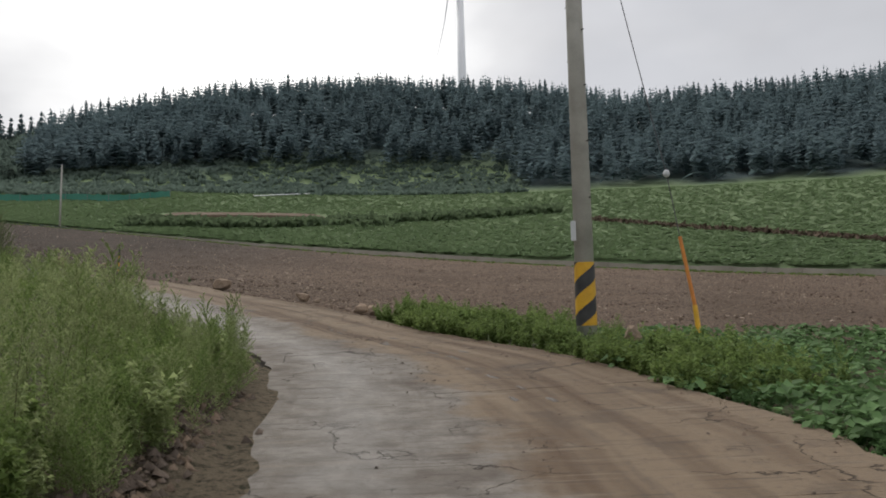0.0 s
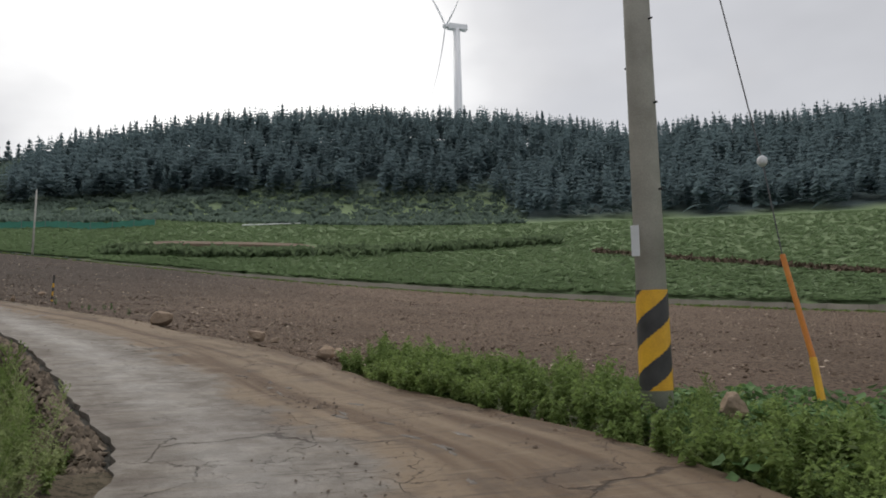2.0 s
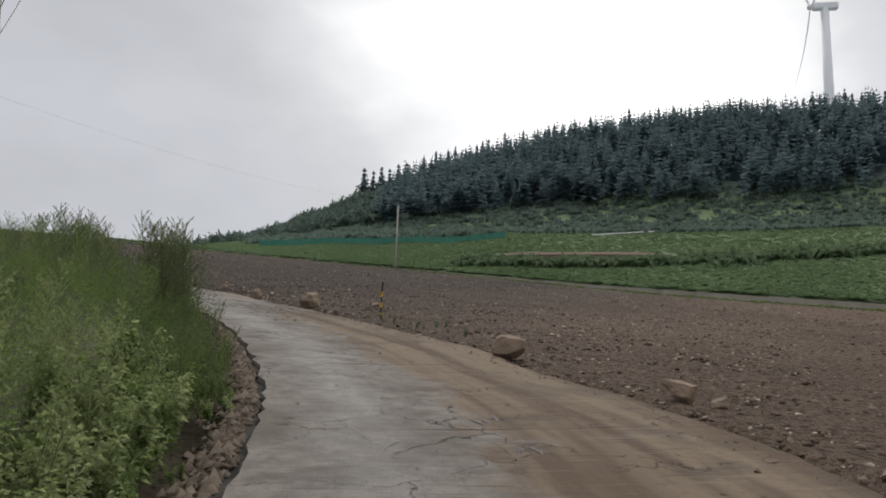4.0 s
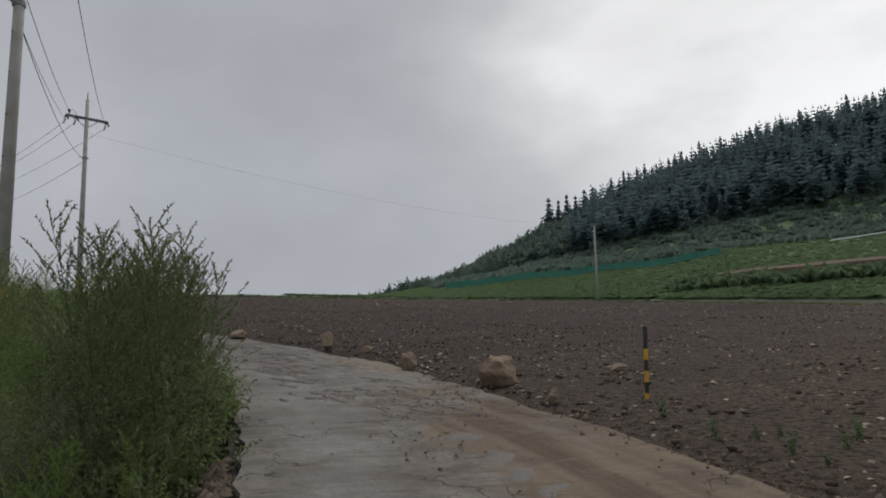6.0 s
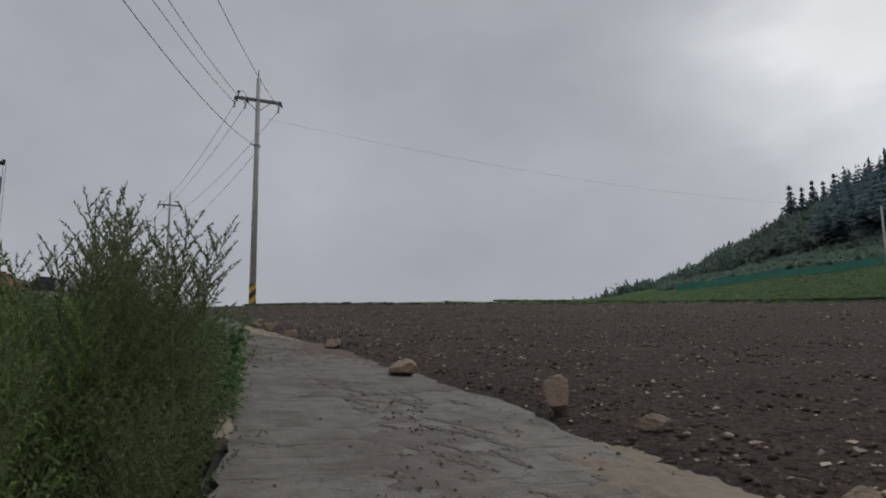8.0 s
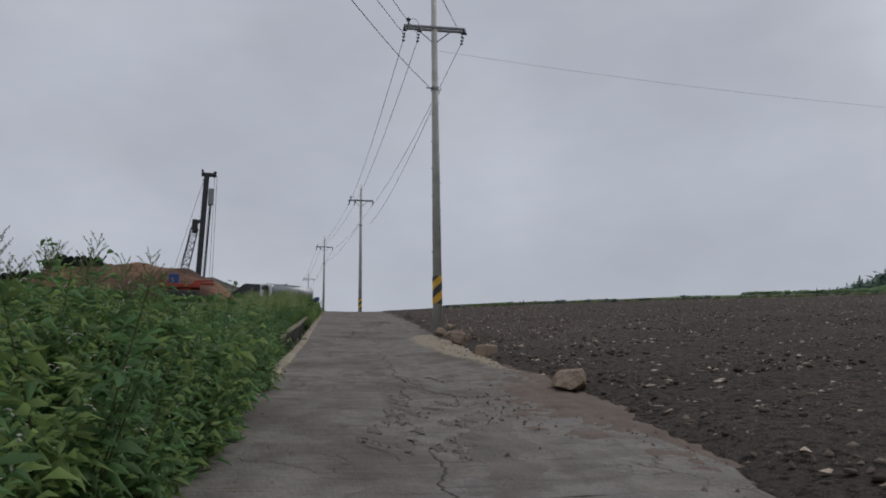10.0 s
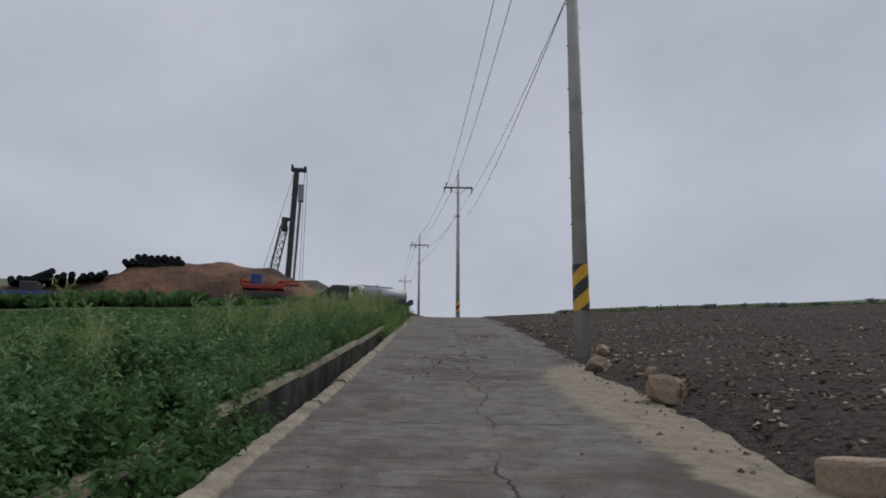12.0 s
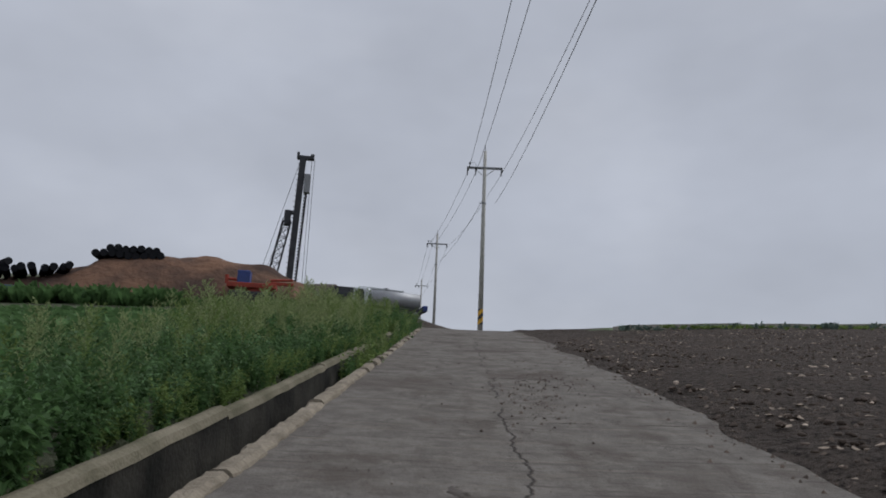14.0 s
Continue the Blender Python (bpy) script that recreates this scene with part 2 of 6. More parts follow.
def road_material():
    """Worn concrete under a film of sandy mud, wet and glossy on its left part."""
    mat = bpy.data.materials.new("muddy_concrete")
    mat.use_nodes = True
    nt = mat.node_tree
    N, L = nt.nodes.new, nt.links.new
    bsdf = nt.nodes["Principled BSDF"]
    geo = N("ShaderNodeNewGeometry")
    attr = N("ShaderNodeVertexColor")
    attr.layer_name = "wear"
    sep = N("ShaderNodeSeparateColor")
    L(attr.outputs["Color"], sep.inputs[0])

    def noise_(scale, detail=5, rough=0.6):
        n = N("ShaderNodeTexNoise")
        n.inputs["Scale"].default_value = scale
        n.inputs["Detail"].default_value = detail
        n.inputs["Roughness"].default_value = rough
        L(geo.outputs["Position"], n.inputs["Vector"])
        return n.outputs["Fac"]

    def calc(op, a, b):
        m = N("ShaderNodeMath")
        m.operation = op
        for i, v in enumerate((a, b)):
            if isinstance(v, (int, float)):
                m.inputs[i].default_value = v
            else:
                L(v, m.inputs[i])
        return m.outputs[0]

    def span(v, lo, hi, a=0.0, b=1.0):
        r = N("ShaderNodeMapRange")
        for key, x in (("From Min", lo), ("From Max", hi), ("To Min", a), ("To Max", b)):
            r.inputs[key].default_value = x
        L(v, r.inputs["Value"])
        return r.outputs["Result"]

    def blend(a, b, f):
        m = N("ShaderNodeMix")
        m.data_type = "RGBA"
        for key, v in (("A", a), ("B", b)):
            if isinstance(v, tuple):
                m.inputs[key].default_value = (*v, 1)
            else:
                L(v, m.inputs[key])
        L(f, m.inputs["Factor"])
        return m.outputs["Result"]

    # red: sandy film, green: wetness
    sand = span(calc("ADD", sep.outputs["Red"], calc("MULTIPLY", calc("SUBTRACT", noise_(0.9), 0.5), 1.5)), 0.35, 0.65)
    wet = span(calc("ADD", sep.outputs["Green"], calc("MULTIPLY", calc("SUBTRACT", noise_(1.6, 7, 0.7), 0.5), 1.3)), 0.3, 0.75)
    grit = noise_(35)
    lane = N("ShaderNodeAttribute")
    lane.attribute_name = "lane"

    def streak(sx, sy, detail=5):
        mp = N("ShaderNodeMapping")
        mp.inputs["Scale"].default_value = (sx, sy, 1)
        L(lane.outputs["Vector"], mp.inputs["Vector"])
        n = N("ShaderNodeTexNoise")
        n.inputs["Scale"].default_value = 1.0
        n.inputs["Detail"].default_value = detail
        n.inputs["Roughness"].default_value = 0.6
        L(mp.outputs["Vector"], n.inputs["Vector"])
        return n.outputs["Fac"]

    col = blend((0.23, 0.21, 0.185), (0.165, 0.148, 0.13), span(noise_(3.0), 0.4, 0.6))
    col = blend(col, (0.12, 0.1, 0.085), span(noise_(0.45), 0.52, 0.66))
    col = blend(col, (0.205, 0.155, 0.108), sand)
    col = blend(col, (0.11, 0.075, 0.05), calc("MULTIPLY", sand, span(streak(0.12, 1.5, 3), 0.44, 0.62)))
    col = blend(col, (0.1, 0.08, 0.065), calc("MULTIPLY", span(streak(0.5, 4.0, 3), 0.55, 0.72), 0.4))
    col = blend(col, (0.28, 0.235, 0.18), calc("MULTIPLY", span(streak(9.0, 0.6), 0.56, 0.7), 0.45))
    col = blend(col, (0.075, 0.06, 0.05), calc("MULTIPLY", span(streak(11.0, 0.9, 7), 0.56, 0.66), 0.6))
    col = blend(col, (0.09, 0.07, 0.055), calc("MULTIPLY", span(streak(0.9, 0.8, 8), 0.55, 0.62), 0.5))
    col = blend(col, (0.11, 0.09, 0.075), calc("MULTIPLY", span(noise_(14, 6, 0.75), 0.52, 0.66), 0.55))
    col = blend(col, (0.06, 0.045, 0.035), span(noise_(7.0, 6, 0.75), 0.66, 0.74))
    # cracks
    vor = N("ShaderNodeTexVoronoi")
    vor.feature = "DISTANCE_TO_EDGE"
    vor.inputs["Scale"].default_value = 0.55
    warp = N("ShaderNodeTexNoise")
    warp.inputs["Scale"].default_value = 2.0
    warp.inputs["Detail"].default_value = 6
    L(geo.outputs["Position"], warp.inputs["Vector"])
    off = N("ShaderNodeVectorMath")
    off.operation = "MULTIPLY_ADD"
    off.inputs[1].default_value = (1.1, 1.1, 0.0)
    L(warp.outputs["Color"], off.inputs[0])
    L(geo.outputs["Position"], off.inputs[2])
    L(off.outputs[0], vor.inputs["Vector"])
    crack = calc("MULTIPLY", span(vor.outputs["Distance"], 0.001, 0.006, 1, 0), calc("MULTIPLY", span(noise_(0.5), 0.47, 0.53), span(sep.outputs["Blue"], 0, 1, 1.0, 0.5)))
    vor2 = N("ShaderNodeTexVoronoi")
    vor2.feature = "DISTANCE_TO_EDGE"
    vor2.inputs["Scale"].default_value = 1.6
    L(off.outputs[0], vor2.inputs["Vector"])
    crack = calc("MAXIMUM", crack, calc("MULTIPLY", span(vor2.outputs["Distance"], 0.002, 0.012, 1, 0), calc("MULTIPLY", span(noise_(0.8), 0.57, 0.62), span(sep.outputs["Blue"], 0, 1, 1.0, 0.25))))
    # one long crack near the middle of the upper stretch
    side = N("ShaderNodeSeparateXYZ")
    L(lane.outputs["Vector"], side.inputs[0])
    mid = calc("ABSOLUTE", calc("SUBTRACT", calc("ADD", side.outputs["Y"], calc("MULTIPLY", calc("SUBTRACT", streak(0.7, 0.0, 7), 0.5), 1.1)), 2.35), 0.0)
    crack = calc("MAXIMUM", crack, calc("MULTIPLY", calc("MULTIPLY", span(mid, 0.004, 0.022, 1, 0), span(sep.outputs["Blue"], 0.6, 0.8)), span(streak(0.25, 0.0, 3), 0.42, 0.48)))
    col = blend(col, (0.045, 0.036, 0.03), calc("MULTIPLY", crack, 0.85))
    # dry sandy concrete on the right margin
    apron = span(calc("ADD", attr.outputs["Alpha"], calc("MULTIPLY", calc("SUBTRACT", noise_(2.6, 7, 0.7), 0.5), 0.75)), 0.42, 0.6)
    # concrete set darker further up
    upper = N("ShaderNodeHueSaturation")
    L(col, upper.inputs["Color"])
    L(span(sep.outputs["Blue"], 0, 1, 1.0, 0.8), upper.inputs["Value"])
    col = upper.outputs["Color"]
    bare = blend((0.27, 0.23, 0.168), (0.2, 0.168, 0.122), span(noise_(5, 6, 0.7), 0.42, 0.62))
    col = blend(col, bare, calc("MULTIPLY", apron, calc("SUBTRACT", 1.0, calc("MULTIPLY", crack, 0.8))))
    dark = N("ShaderNodeHueSaturation")
    L(col, dark.inputs["Color"])
    L(span(wet, 0, 1, 1.0, 0.78), dark.inputs["Value"])
    L(dark.outputs["Color"], bsdf.inputs["Base Color"])
    L(span(calc("ADD", wet, calc("MULTIPLY", calc("SUBTRACT", grit, 0.5), 0.5)), 0, 1, 0.85, 0.58), bsdf.inputs["Roughness"])
    L(span(wet, 0, 1, 0.15, 0.38), bsdf.inputs["Specular IOR Level"])
    hgt = calc("SUBTRACT", calc("ADD", calc("MULTIPLY", grit, 0.8), noise_(6, 6, 0.7)), calc("MULTIPLY", crack, 1.5))
    bp = N("ShaderNodeBump")
    bp.inputs["Strength"].default_value = 0.7
    bp.inputs["Distance"].default_value = 0.025
    L(hgt, bp.inputs["Height"])
    L(bp.outputs["Normal"], bsdf.inputs["Normal"])
    return mat


M["ground"] = soil_material()
M["road"] = road_material()

# ---- shape helpers ----


def mesh_of(name, verts, faces, mats, smooth=False):
    me = bpy.data.meshes.new(name)
    me.from_pydata([tuple(v) for v in verts], [], faces)
    for m in mats if isinstance(mats, (list, tuple)) else [mats]:
        me.materials.append(m)
    if smooth:
        me.polygons.foreach_set("use_smooth", [True] * len(me.polygons))
    me.update()
    return me


def thing(name, label, category, group="", kind="", at=None):
    ob = new(name)
    if at is not None:
        ob.matrix_world = at
    return tagged(ob, label, category, group, kind)


def part(name, bm, material, parent, label="", smooth=False):
    """Links a bmesh as one mesh object under a thing or a part."""
    me = bpy.data.meshes.new(name)
    bm.to_mesh(me)
    bm.free()
    me.materials.append(material)
    if smooth:
        me.polygons.foreach_set("use_smooth", [True] * len(me.polygons))
    ob = new(name, me)
    ob.parent = parent
    if label:
        ob["label"] = label
    return ob


def box(bm, size, m=None, bevel=0.0):
    r = bmesh.ops.create_cube(bm, size=1.0, matrix=(m or Matrix()) @ Matrix.Diagonal((*size, 1)))
    if bevel:
        edges = list({e for v in r["verts"] for e in v.link_edges})
        bmesh.ops.bevel(bm, geom=edges, offset=bevel, segments=2, affect="EDGES", profile=0.5)
    return bm


def rod(bm, a, b, r0, r1=None, n=8):
    a, b = Vector(a), Vector(b)
    d = b - a
    m = Matrix.Translation((a + b) / 2) @ d.to_track_quat("Z", "Y").to_matrix().to_4x4()
    bmesh.ops.create_cone(bm, cap_ends=True, segments=n, radius1=r0, radius2=r0 if r1 is None else r1, depth=d.length, matrix=m)
    return bm


def ball(bm, c, r, sub=2, squash=(1, 1, 1)):
    bmesh.ops.create_icosphere(bm, subdivisions=sub, radius=r, matrix=Matrix.Translation(c) @ Matrix.Diagonal((*squash, 1)))
    return bm


def smooth01(t):
    t = np.clip(t, 0.0, 1.0)
    return t * t * (3 - 2 * t)


# ---- the lie of the land ----
# road centre line: x, y, height, half width
ROAD = np.array([
    (0.4, -22, -0.7, 2.7), (0.6, -8, -0.4, 2.7), (0.68, 1, -0.1, 2.72), (0.71, 6.9, 0.12, 2.8), (-0.42, 12.69, 0.5, 2.5),
    (-2.65, 16.35, 0.85, 2.35), (-4.95, 20.1, 1.25, 2.4), (-7.85, 23.8, 1.75, 2.25), (-12.3, 28.1, 2.5, 2.1), (-16.75, 31.25, 3.2, 2.0),
    (-21.65, 34.0, 3.9, 1.95), (-29, 36.6, 5.0, 1.95), (-38.4, 38.5, 6.4, 2.05), (-45.03, 39.74, 7.4, 2.0), (-57.6, 41.98, 9.2, 2.2),
    (-84.5, 46.5, 13.3, 2.35), (-96, 47.8, 14.7, 2.4), (-112, 47.5, 15.7, 2.3), (-144, 44, 18.2, 2.3),
])


def catmull(ctrl, step):
    out = []
    for i in range(1, len(ctrl) - 2):
        p0, p1, p2, p3 = ctrl[i - 1], ctrl[i], ctrl[i + 1], ctrl[i + 2]
        n = max(2, int(np.linalg.norm((p2 - p1)[:2]) / step))
        for k in range(n):
            t = k / n
            out.append(0.5 * (2 * p1 + (p2 - p0) * t + (2 * p0 - 5 * p1 + 4 * p2 - p3) * t * t + (3 * p1 - p0 - 3 * p2 + p3) * t ** 3))
    out.append(ctrl[-2])
    return np.array(out)


LINE = catmull(ROAD, 0.5)
TAN = np.gradient(LINE[:, :2], axis=0)
TAN /= np.linalg.norm(TAN, axis=1)[:, None]
LEFT = np.stack([-TAN[:, 1], TAN[:, 0]], 1)
RUN = np.concatenate([[0], np.cumsum(np.linalg.norm(np.diff(LINE[:, :2], axis=0), axis=1))])


def road_near(x, y):
    """For places: the index on the centre line and the distance to its left."""
    x, y = np.atleast_1d(x).astype(float), np.atleast_1d(y).astype(float)
    idx = np.zeros(len(x), int)
    for a in range(0, len(x), 20000):
        d = (x[a:a + 20000, None] - LINE[None, :, 0]) ** 2 + (y[a:a + 20000, None] - LINE[None, :, 1]) ** 2
        idx[a:a + 20000] = d.argmin(1)
    off = (x - LINE[idx, 0]) * LEFT[idx, 0] + (y - LINE[idx, 1]) * LEFT[idx, 1]
    far = np.hypot(x - LINE[idx, 0], y - LINE[idx, 1])
    return idx, np.where(off >= 0, far, -far)


def slope_field(x, y):
    """The broad shape of the near hillside."""
    u = np.clip(x, -95, 45) / 100
    v = np.clip(y, -25, 108) / 100
    z = (-0.081 + 5.671 * v + 2.513 * v ** 2 - 0.607 * v ** 3 - 6.471 * u - 2.939 * u * v + 1.58 * u * v ** 2
         + 9.781 * u ** 2 - 4.217 * u ** 2 * v + 2.496 * u ** 3)
    return z + np.where(x < -95, (-95 - x) * (0.075 + 0.095 * smooth01((58 - y) / 16.0)), 0) - np.where(x > 45, (x - 45) * 0.02, 0) + np.where(y < -25, (y + 25) * 0.03, 0)


# upper edge of the tilled field, as bearing (left of +y) and distance from the start
EDGE_B = (-60, -45, -26, 7, 14, 27, 36, 48, 54, 58.3)
EDGE_R = (62, 66, 73, 85.6, 92, 112, 115, 113, 107, 103)


def polar(x, y):
    return np.degrees(np.arctan2(-x, y)), np.hypot(x, y)


def hill(x, y):
    """The far slopes: crop terraces, scrub, the forest ridge."""
    b, r = polar(x, y)
    rk = np.interp(b, EDGE_B, EDGE_R)
    ek = np.interp(b, (-60, -26, 7, 27, 48, 58), (0.0, 1.35, 3.9, 5.6, 7.1, 7.2))
    r1 = np.maximum(np.interp(b, (-60, 20, 40, 50), (150, 158, 190, 240)), rk + 20)
    e1 = np.interp(b, (-60, -31, -12, 0, 20, 31, 40, 46, 60), (5.5, 7.3, 7.9, 8.0, 8.3, 8.2, 7.2, 6.2, 5.5))
    r2 = np.interp(b, (-60, 20, 31, 46), (250, 250, 245, 400))
    e2 = np.interp(b, (-60, -31, -15, -5, 5, 16, 25, 31, 38, 46, 52), (12.0, 12.6, 13.0, 14.6, 15.1, 14.4, 12.1, 10.4, 7.8, 5.9, 4.5))
    k1 = np.clip((r - rk) / (r1 - rk), 0, 1)
    k2 = smooth01((r - r1) / (r2 - r1))
    e = ek + (e1 - ek) * k1 ** 0.8
    e = e + (e2 - e) * k2
    z = 1.5 + np.minimum(r, r2) * np.tan(np.radians(e))
    return z - np.maximum(r - r2, 0) * 0.12


def ground_z(x, y, ditch=True):
    x, y = np.atleast_1d(x).astype(float), np.atleast_1d(y).astype(float)
    near = slope_field(x, y)
    i, off = road_near(x, y)
    fix = LINE[i, 2] - slope_field(LINE[i, 0], LINE[i, 1])
    d = np.abs(off)
    near = near + fix * np.exp(-(np.maximum(d - 2.5, 0) / 9.0) ** 2)
    b, r = polar(x, y)
    rk = np.interp(b, EDGE_B, EDGE_R)
    up = smooth01((r - rk + 1.0) / 5.0) * smooth01((60 - b) / 6.0) * smooth01((b + 75) / 20.0)
    z = near + (hill(x, y) - near) * up
    if ditch:
        hw = LINE[i, 3]
        # the bed under the road
        z = z - 0.14 * smooth01((hw + 0.5 - d) / 0.5)
        # the drain along the left edge
        wide = 1.75 - 0.8 * smooth01((RUN[i] - 56) / 6)
        k = smooth01((off - hw + 0.05) / 0.35) * smooth01((hw + wide - off) / 0.35)
        z = z - 0.85 * k * smooth01((RUN[i] - 20) / 5) * smooth01((122 - RUN[i]) / 6)
        # the field on the left lies a little higher than the drain
        z = z + 0.25 * smooth01((off - hw - wide + 0.4) / 0.6) * smooth01((RUN[i] - 58) / 6) * smooth01((120 - RUN[i]) / 6) * smooth01((hw + 30 - off) / 20)
    return z


def gz(x, y):
    return float(ground_z(x, y)[0])


def along(s, off):
    """A place by its run along the road and its distance to the left."""
    k = np.interp(s, RUN, np.arange(len(RUN)))
    a = int(min(k, len(RUN) - 2))
    f = k - a
    p = LINE[a] * (1 - f) + LINE[a + 1] * f
    n = LEFT[a] * (1 - f) + LEFT[a + 1] * f
    return p[0] + n[0] * off, p[1] + n[1] * off, p[2], p[3]


# ---- the ground ----


def spaced(a, b, c, d, fine, coarse):
    lo = list(b - np.geomspace(1, b - a + 1, coarse)[::-1] + 1)[:-1]
    hi = list(c + np.geomspace(1, d - c + 1, coarse) - 1)[1:]
    return np.array(lo + list(np.arange(b, c, fine)) + [c] + hi)


def build_ground():
    xs = spaced(-1500, -112, 48, 1500, 0.55, 40)
    ys = spaced(-600, -14, 108, 2500, 0.55, 40)
    X, Y = np.meshgrid(xs, ys)
    x, y = X.ravel(), Y.ravel()
    z = ground_z(x, y)
    i, off = road_near(x, y)
    d = np.abs(off)
    b, r = polar(x, y)
    rk = np.interp(b, EDGE_B, EDGE_R)
    inner = (r < rk) | (b > 59) | (y < 0)
    tilled = inner & (off < 0)
    jig = np.random.RandomState(3).uniform(-0.045, 0.045, len(x))
    z = z + np.where(tilled & (d > LINE[i, 3] + 0.6), jig, 0)
    nx, ny = len(xs), len(ys)
    idx = np.arange(nx * ny).reshape(ny, nx)
    faces = np.stack([idx[:-1, :-1], idx[:-1, 1:], idx[1:, 1:], idx[1:, :-1]], -1).reshape(-1, 4)
    me = bpy.data.meshes.new("ground")
    me.from_pydata(np.stack([x, y, z], 1).tolist(), [], faces.tolist())
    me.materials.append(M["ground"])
    me.polygons.foreach_set("use_smooth", [True] * len(me.polygons))
    # cover: green for crops and weeds, blue for the forest floor
    green = np.where(inner, np.where(off > 0, 0.36, 0.0), 1.0)
    green = np.where(inner & (off < 0) & (off > -7) & (y < 19) & (x > -3), 0.6, green)
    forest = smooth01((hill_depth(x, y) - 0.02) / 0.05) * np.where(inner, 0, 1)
    col = np.zeros((len(x), 4), np.float32)
    green = np.where(inner & (off > 0) & (off < LINE[i, 3] + 1.3) & (RUN[i] < 60), 0.12, green)
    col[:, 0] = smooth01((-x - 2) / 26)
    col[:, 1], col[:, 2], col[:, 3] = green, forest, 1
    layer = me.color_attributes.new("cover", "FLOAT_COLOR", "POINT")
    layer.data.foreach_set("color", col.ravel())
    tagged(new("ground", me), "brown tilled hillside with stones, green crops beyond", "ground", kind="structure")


def hill_depth(x, y):
    """0 at the forest's lower edge, 1 on the ridge."""
    b, r = polar(x, y)
    lo = np.interp(b, (-60, -7, -5, 20, 31, 40, 46), (166, 166, 190, 192, 196, 250, 300))
    hi = np.interp(b, (-60, 20, 31, 46), (250, 250, 245, 400))
    return (r - lo) / (hi - lo)


def build_road():
    road = tagged(new("road"), "worn concrete farm road, muddy and wet in places", "road", kind="structure")
    rs = np.random.RandomState(5)
    s0, k = 0.0, 0
    end = RUN[-1]
    while s0 < end - 1:
        s1 = min(s0 + 4.6 + rs.uniform(-0.3, 0.3), end)
        n, w = 14, 16
        verts, wear = [], []
        for a in range(n + 1):
            s = s0 + 0.004 + (s1 - s0 - 0.008) * a / n
            for c in range(w + 1):
                f = c / w
                cx, cy, cz, hw = along(s, 0)
                o = hw * (1 - 2 * f)
                o += (0.3 * noise.noise((s * 0.35, 1.7, 0)) + 0.14 * noise.noise((s * 1.3, 4.1, 0))) * f * f
                if c in (0, w):
                    o += rs.uniform(-0.05, 0.05) if 0 < a < n else 0
                px, py, _, _ = along(s, o)
                verts.append((px, py, cz + 0.012 * math.cos(f * math.pi * 2) + rs.uniform(-0.003, 0.003)))
                wear.append((s, f))
        top = len(verts)
        verts += [(p[0], p[1], p[2] - 0.16) for p in verts[:top]]
        g = lambda a, c: a * (w + 1) + c
        faces = [(g(a, c), g(a, c + 1), g(a + 1, c + 1), g(a + 1, c)) for a in range(n) for c in range(w)]
        for a in range(n):
            faces += [(g(a, 0), g(a + 1, 0), g(a + 1, 0) + top, g(a, 0) + top), (g(a + 1, w), g(a, w), g(a, w) + top, g(a + 1, w) + top)]
        for c in range(w):
            faces += [(g(0, c + 1), g(0, c), g(0, c) + top, g(0, c + 1) + top), (g(n, c), g(n, c + 1), g(n, c + 1) + top, g(n, c) + top)]
        faces = [tuple(reversed(q)) for q in faces]
        me = mesh_of("slab", verts, faces, M["road"])
        col = np.zeros((len(verts), 4), np.float32)
        for q, (s, f) in enumerate(wear):
            # sandy film on the right half of the first stretch, wet left half; greyer further up
            first = 1 - min(max((s - 40) / 14, 0), 1)
            mid = min(max((s - 40) / 10, 0), 1) * (1 - min(max((s - 66) / 10, 0), 1))
            # pale dry margin beside the boulders
            apron = 0.5 + (f - np.interp(s, (70, 73, 76, 80, 82, 85, 85.8), (1.1, 0.93, 0.82, 0.74, 0.74, 0.83, 1.1))) * 4
            patch = 0.5 + 1.2 * (0.3 - math.hypot((s - 81.3) / 0.9, (f - 0.46) / 0.11))
            apron = min(max(apron, patch, 0), 1)
            sand = first * min(max((f - 0.32) * 3.0, 0.0), 0.95) + (1 - first) * 0.12
            wet = first * max(0, 0.75 - abs(f - 0.22) * 2.6) + mid * 0.5 + (1 - first) * (1 - mid) * 0.15
            uphill_tone = min(max((s - 44) / 22, 0), 1)
            col[q] = (sand, wet, uphill_tone, apron)
            col[q + top] = (sand, wet, uphill_tone, apron)
        layer = me.color_attributes.new("wear", "FLOAT_COLOR", "POINT")
        layer.data.foreach_set("color", col.ravel())
        lane = me.attributes.new("lane", "FLOAT_VECTOR", "POINT")
        lane.data.foreach_set("vector", np.array([(s, f * 5, 0) for s, f in wear + wear], np.float32).ravel())
        ob = new("slab", me)
        ob.parent = road
        s0, k = s1, k + 1
    return road


build_ground()
build_road()


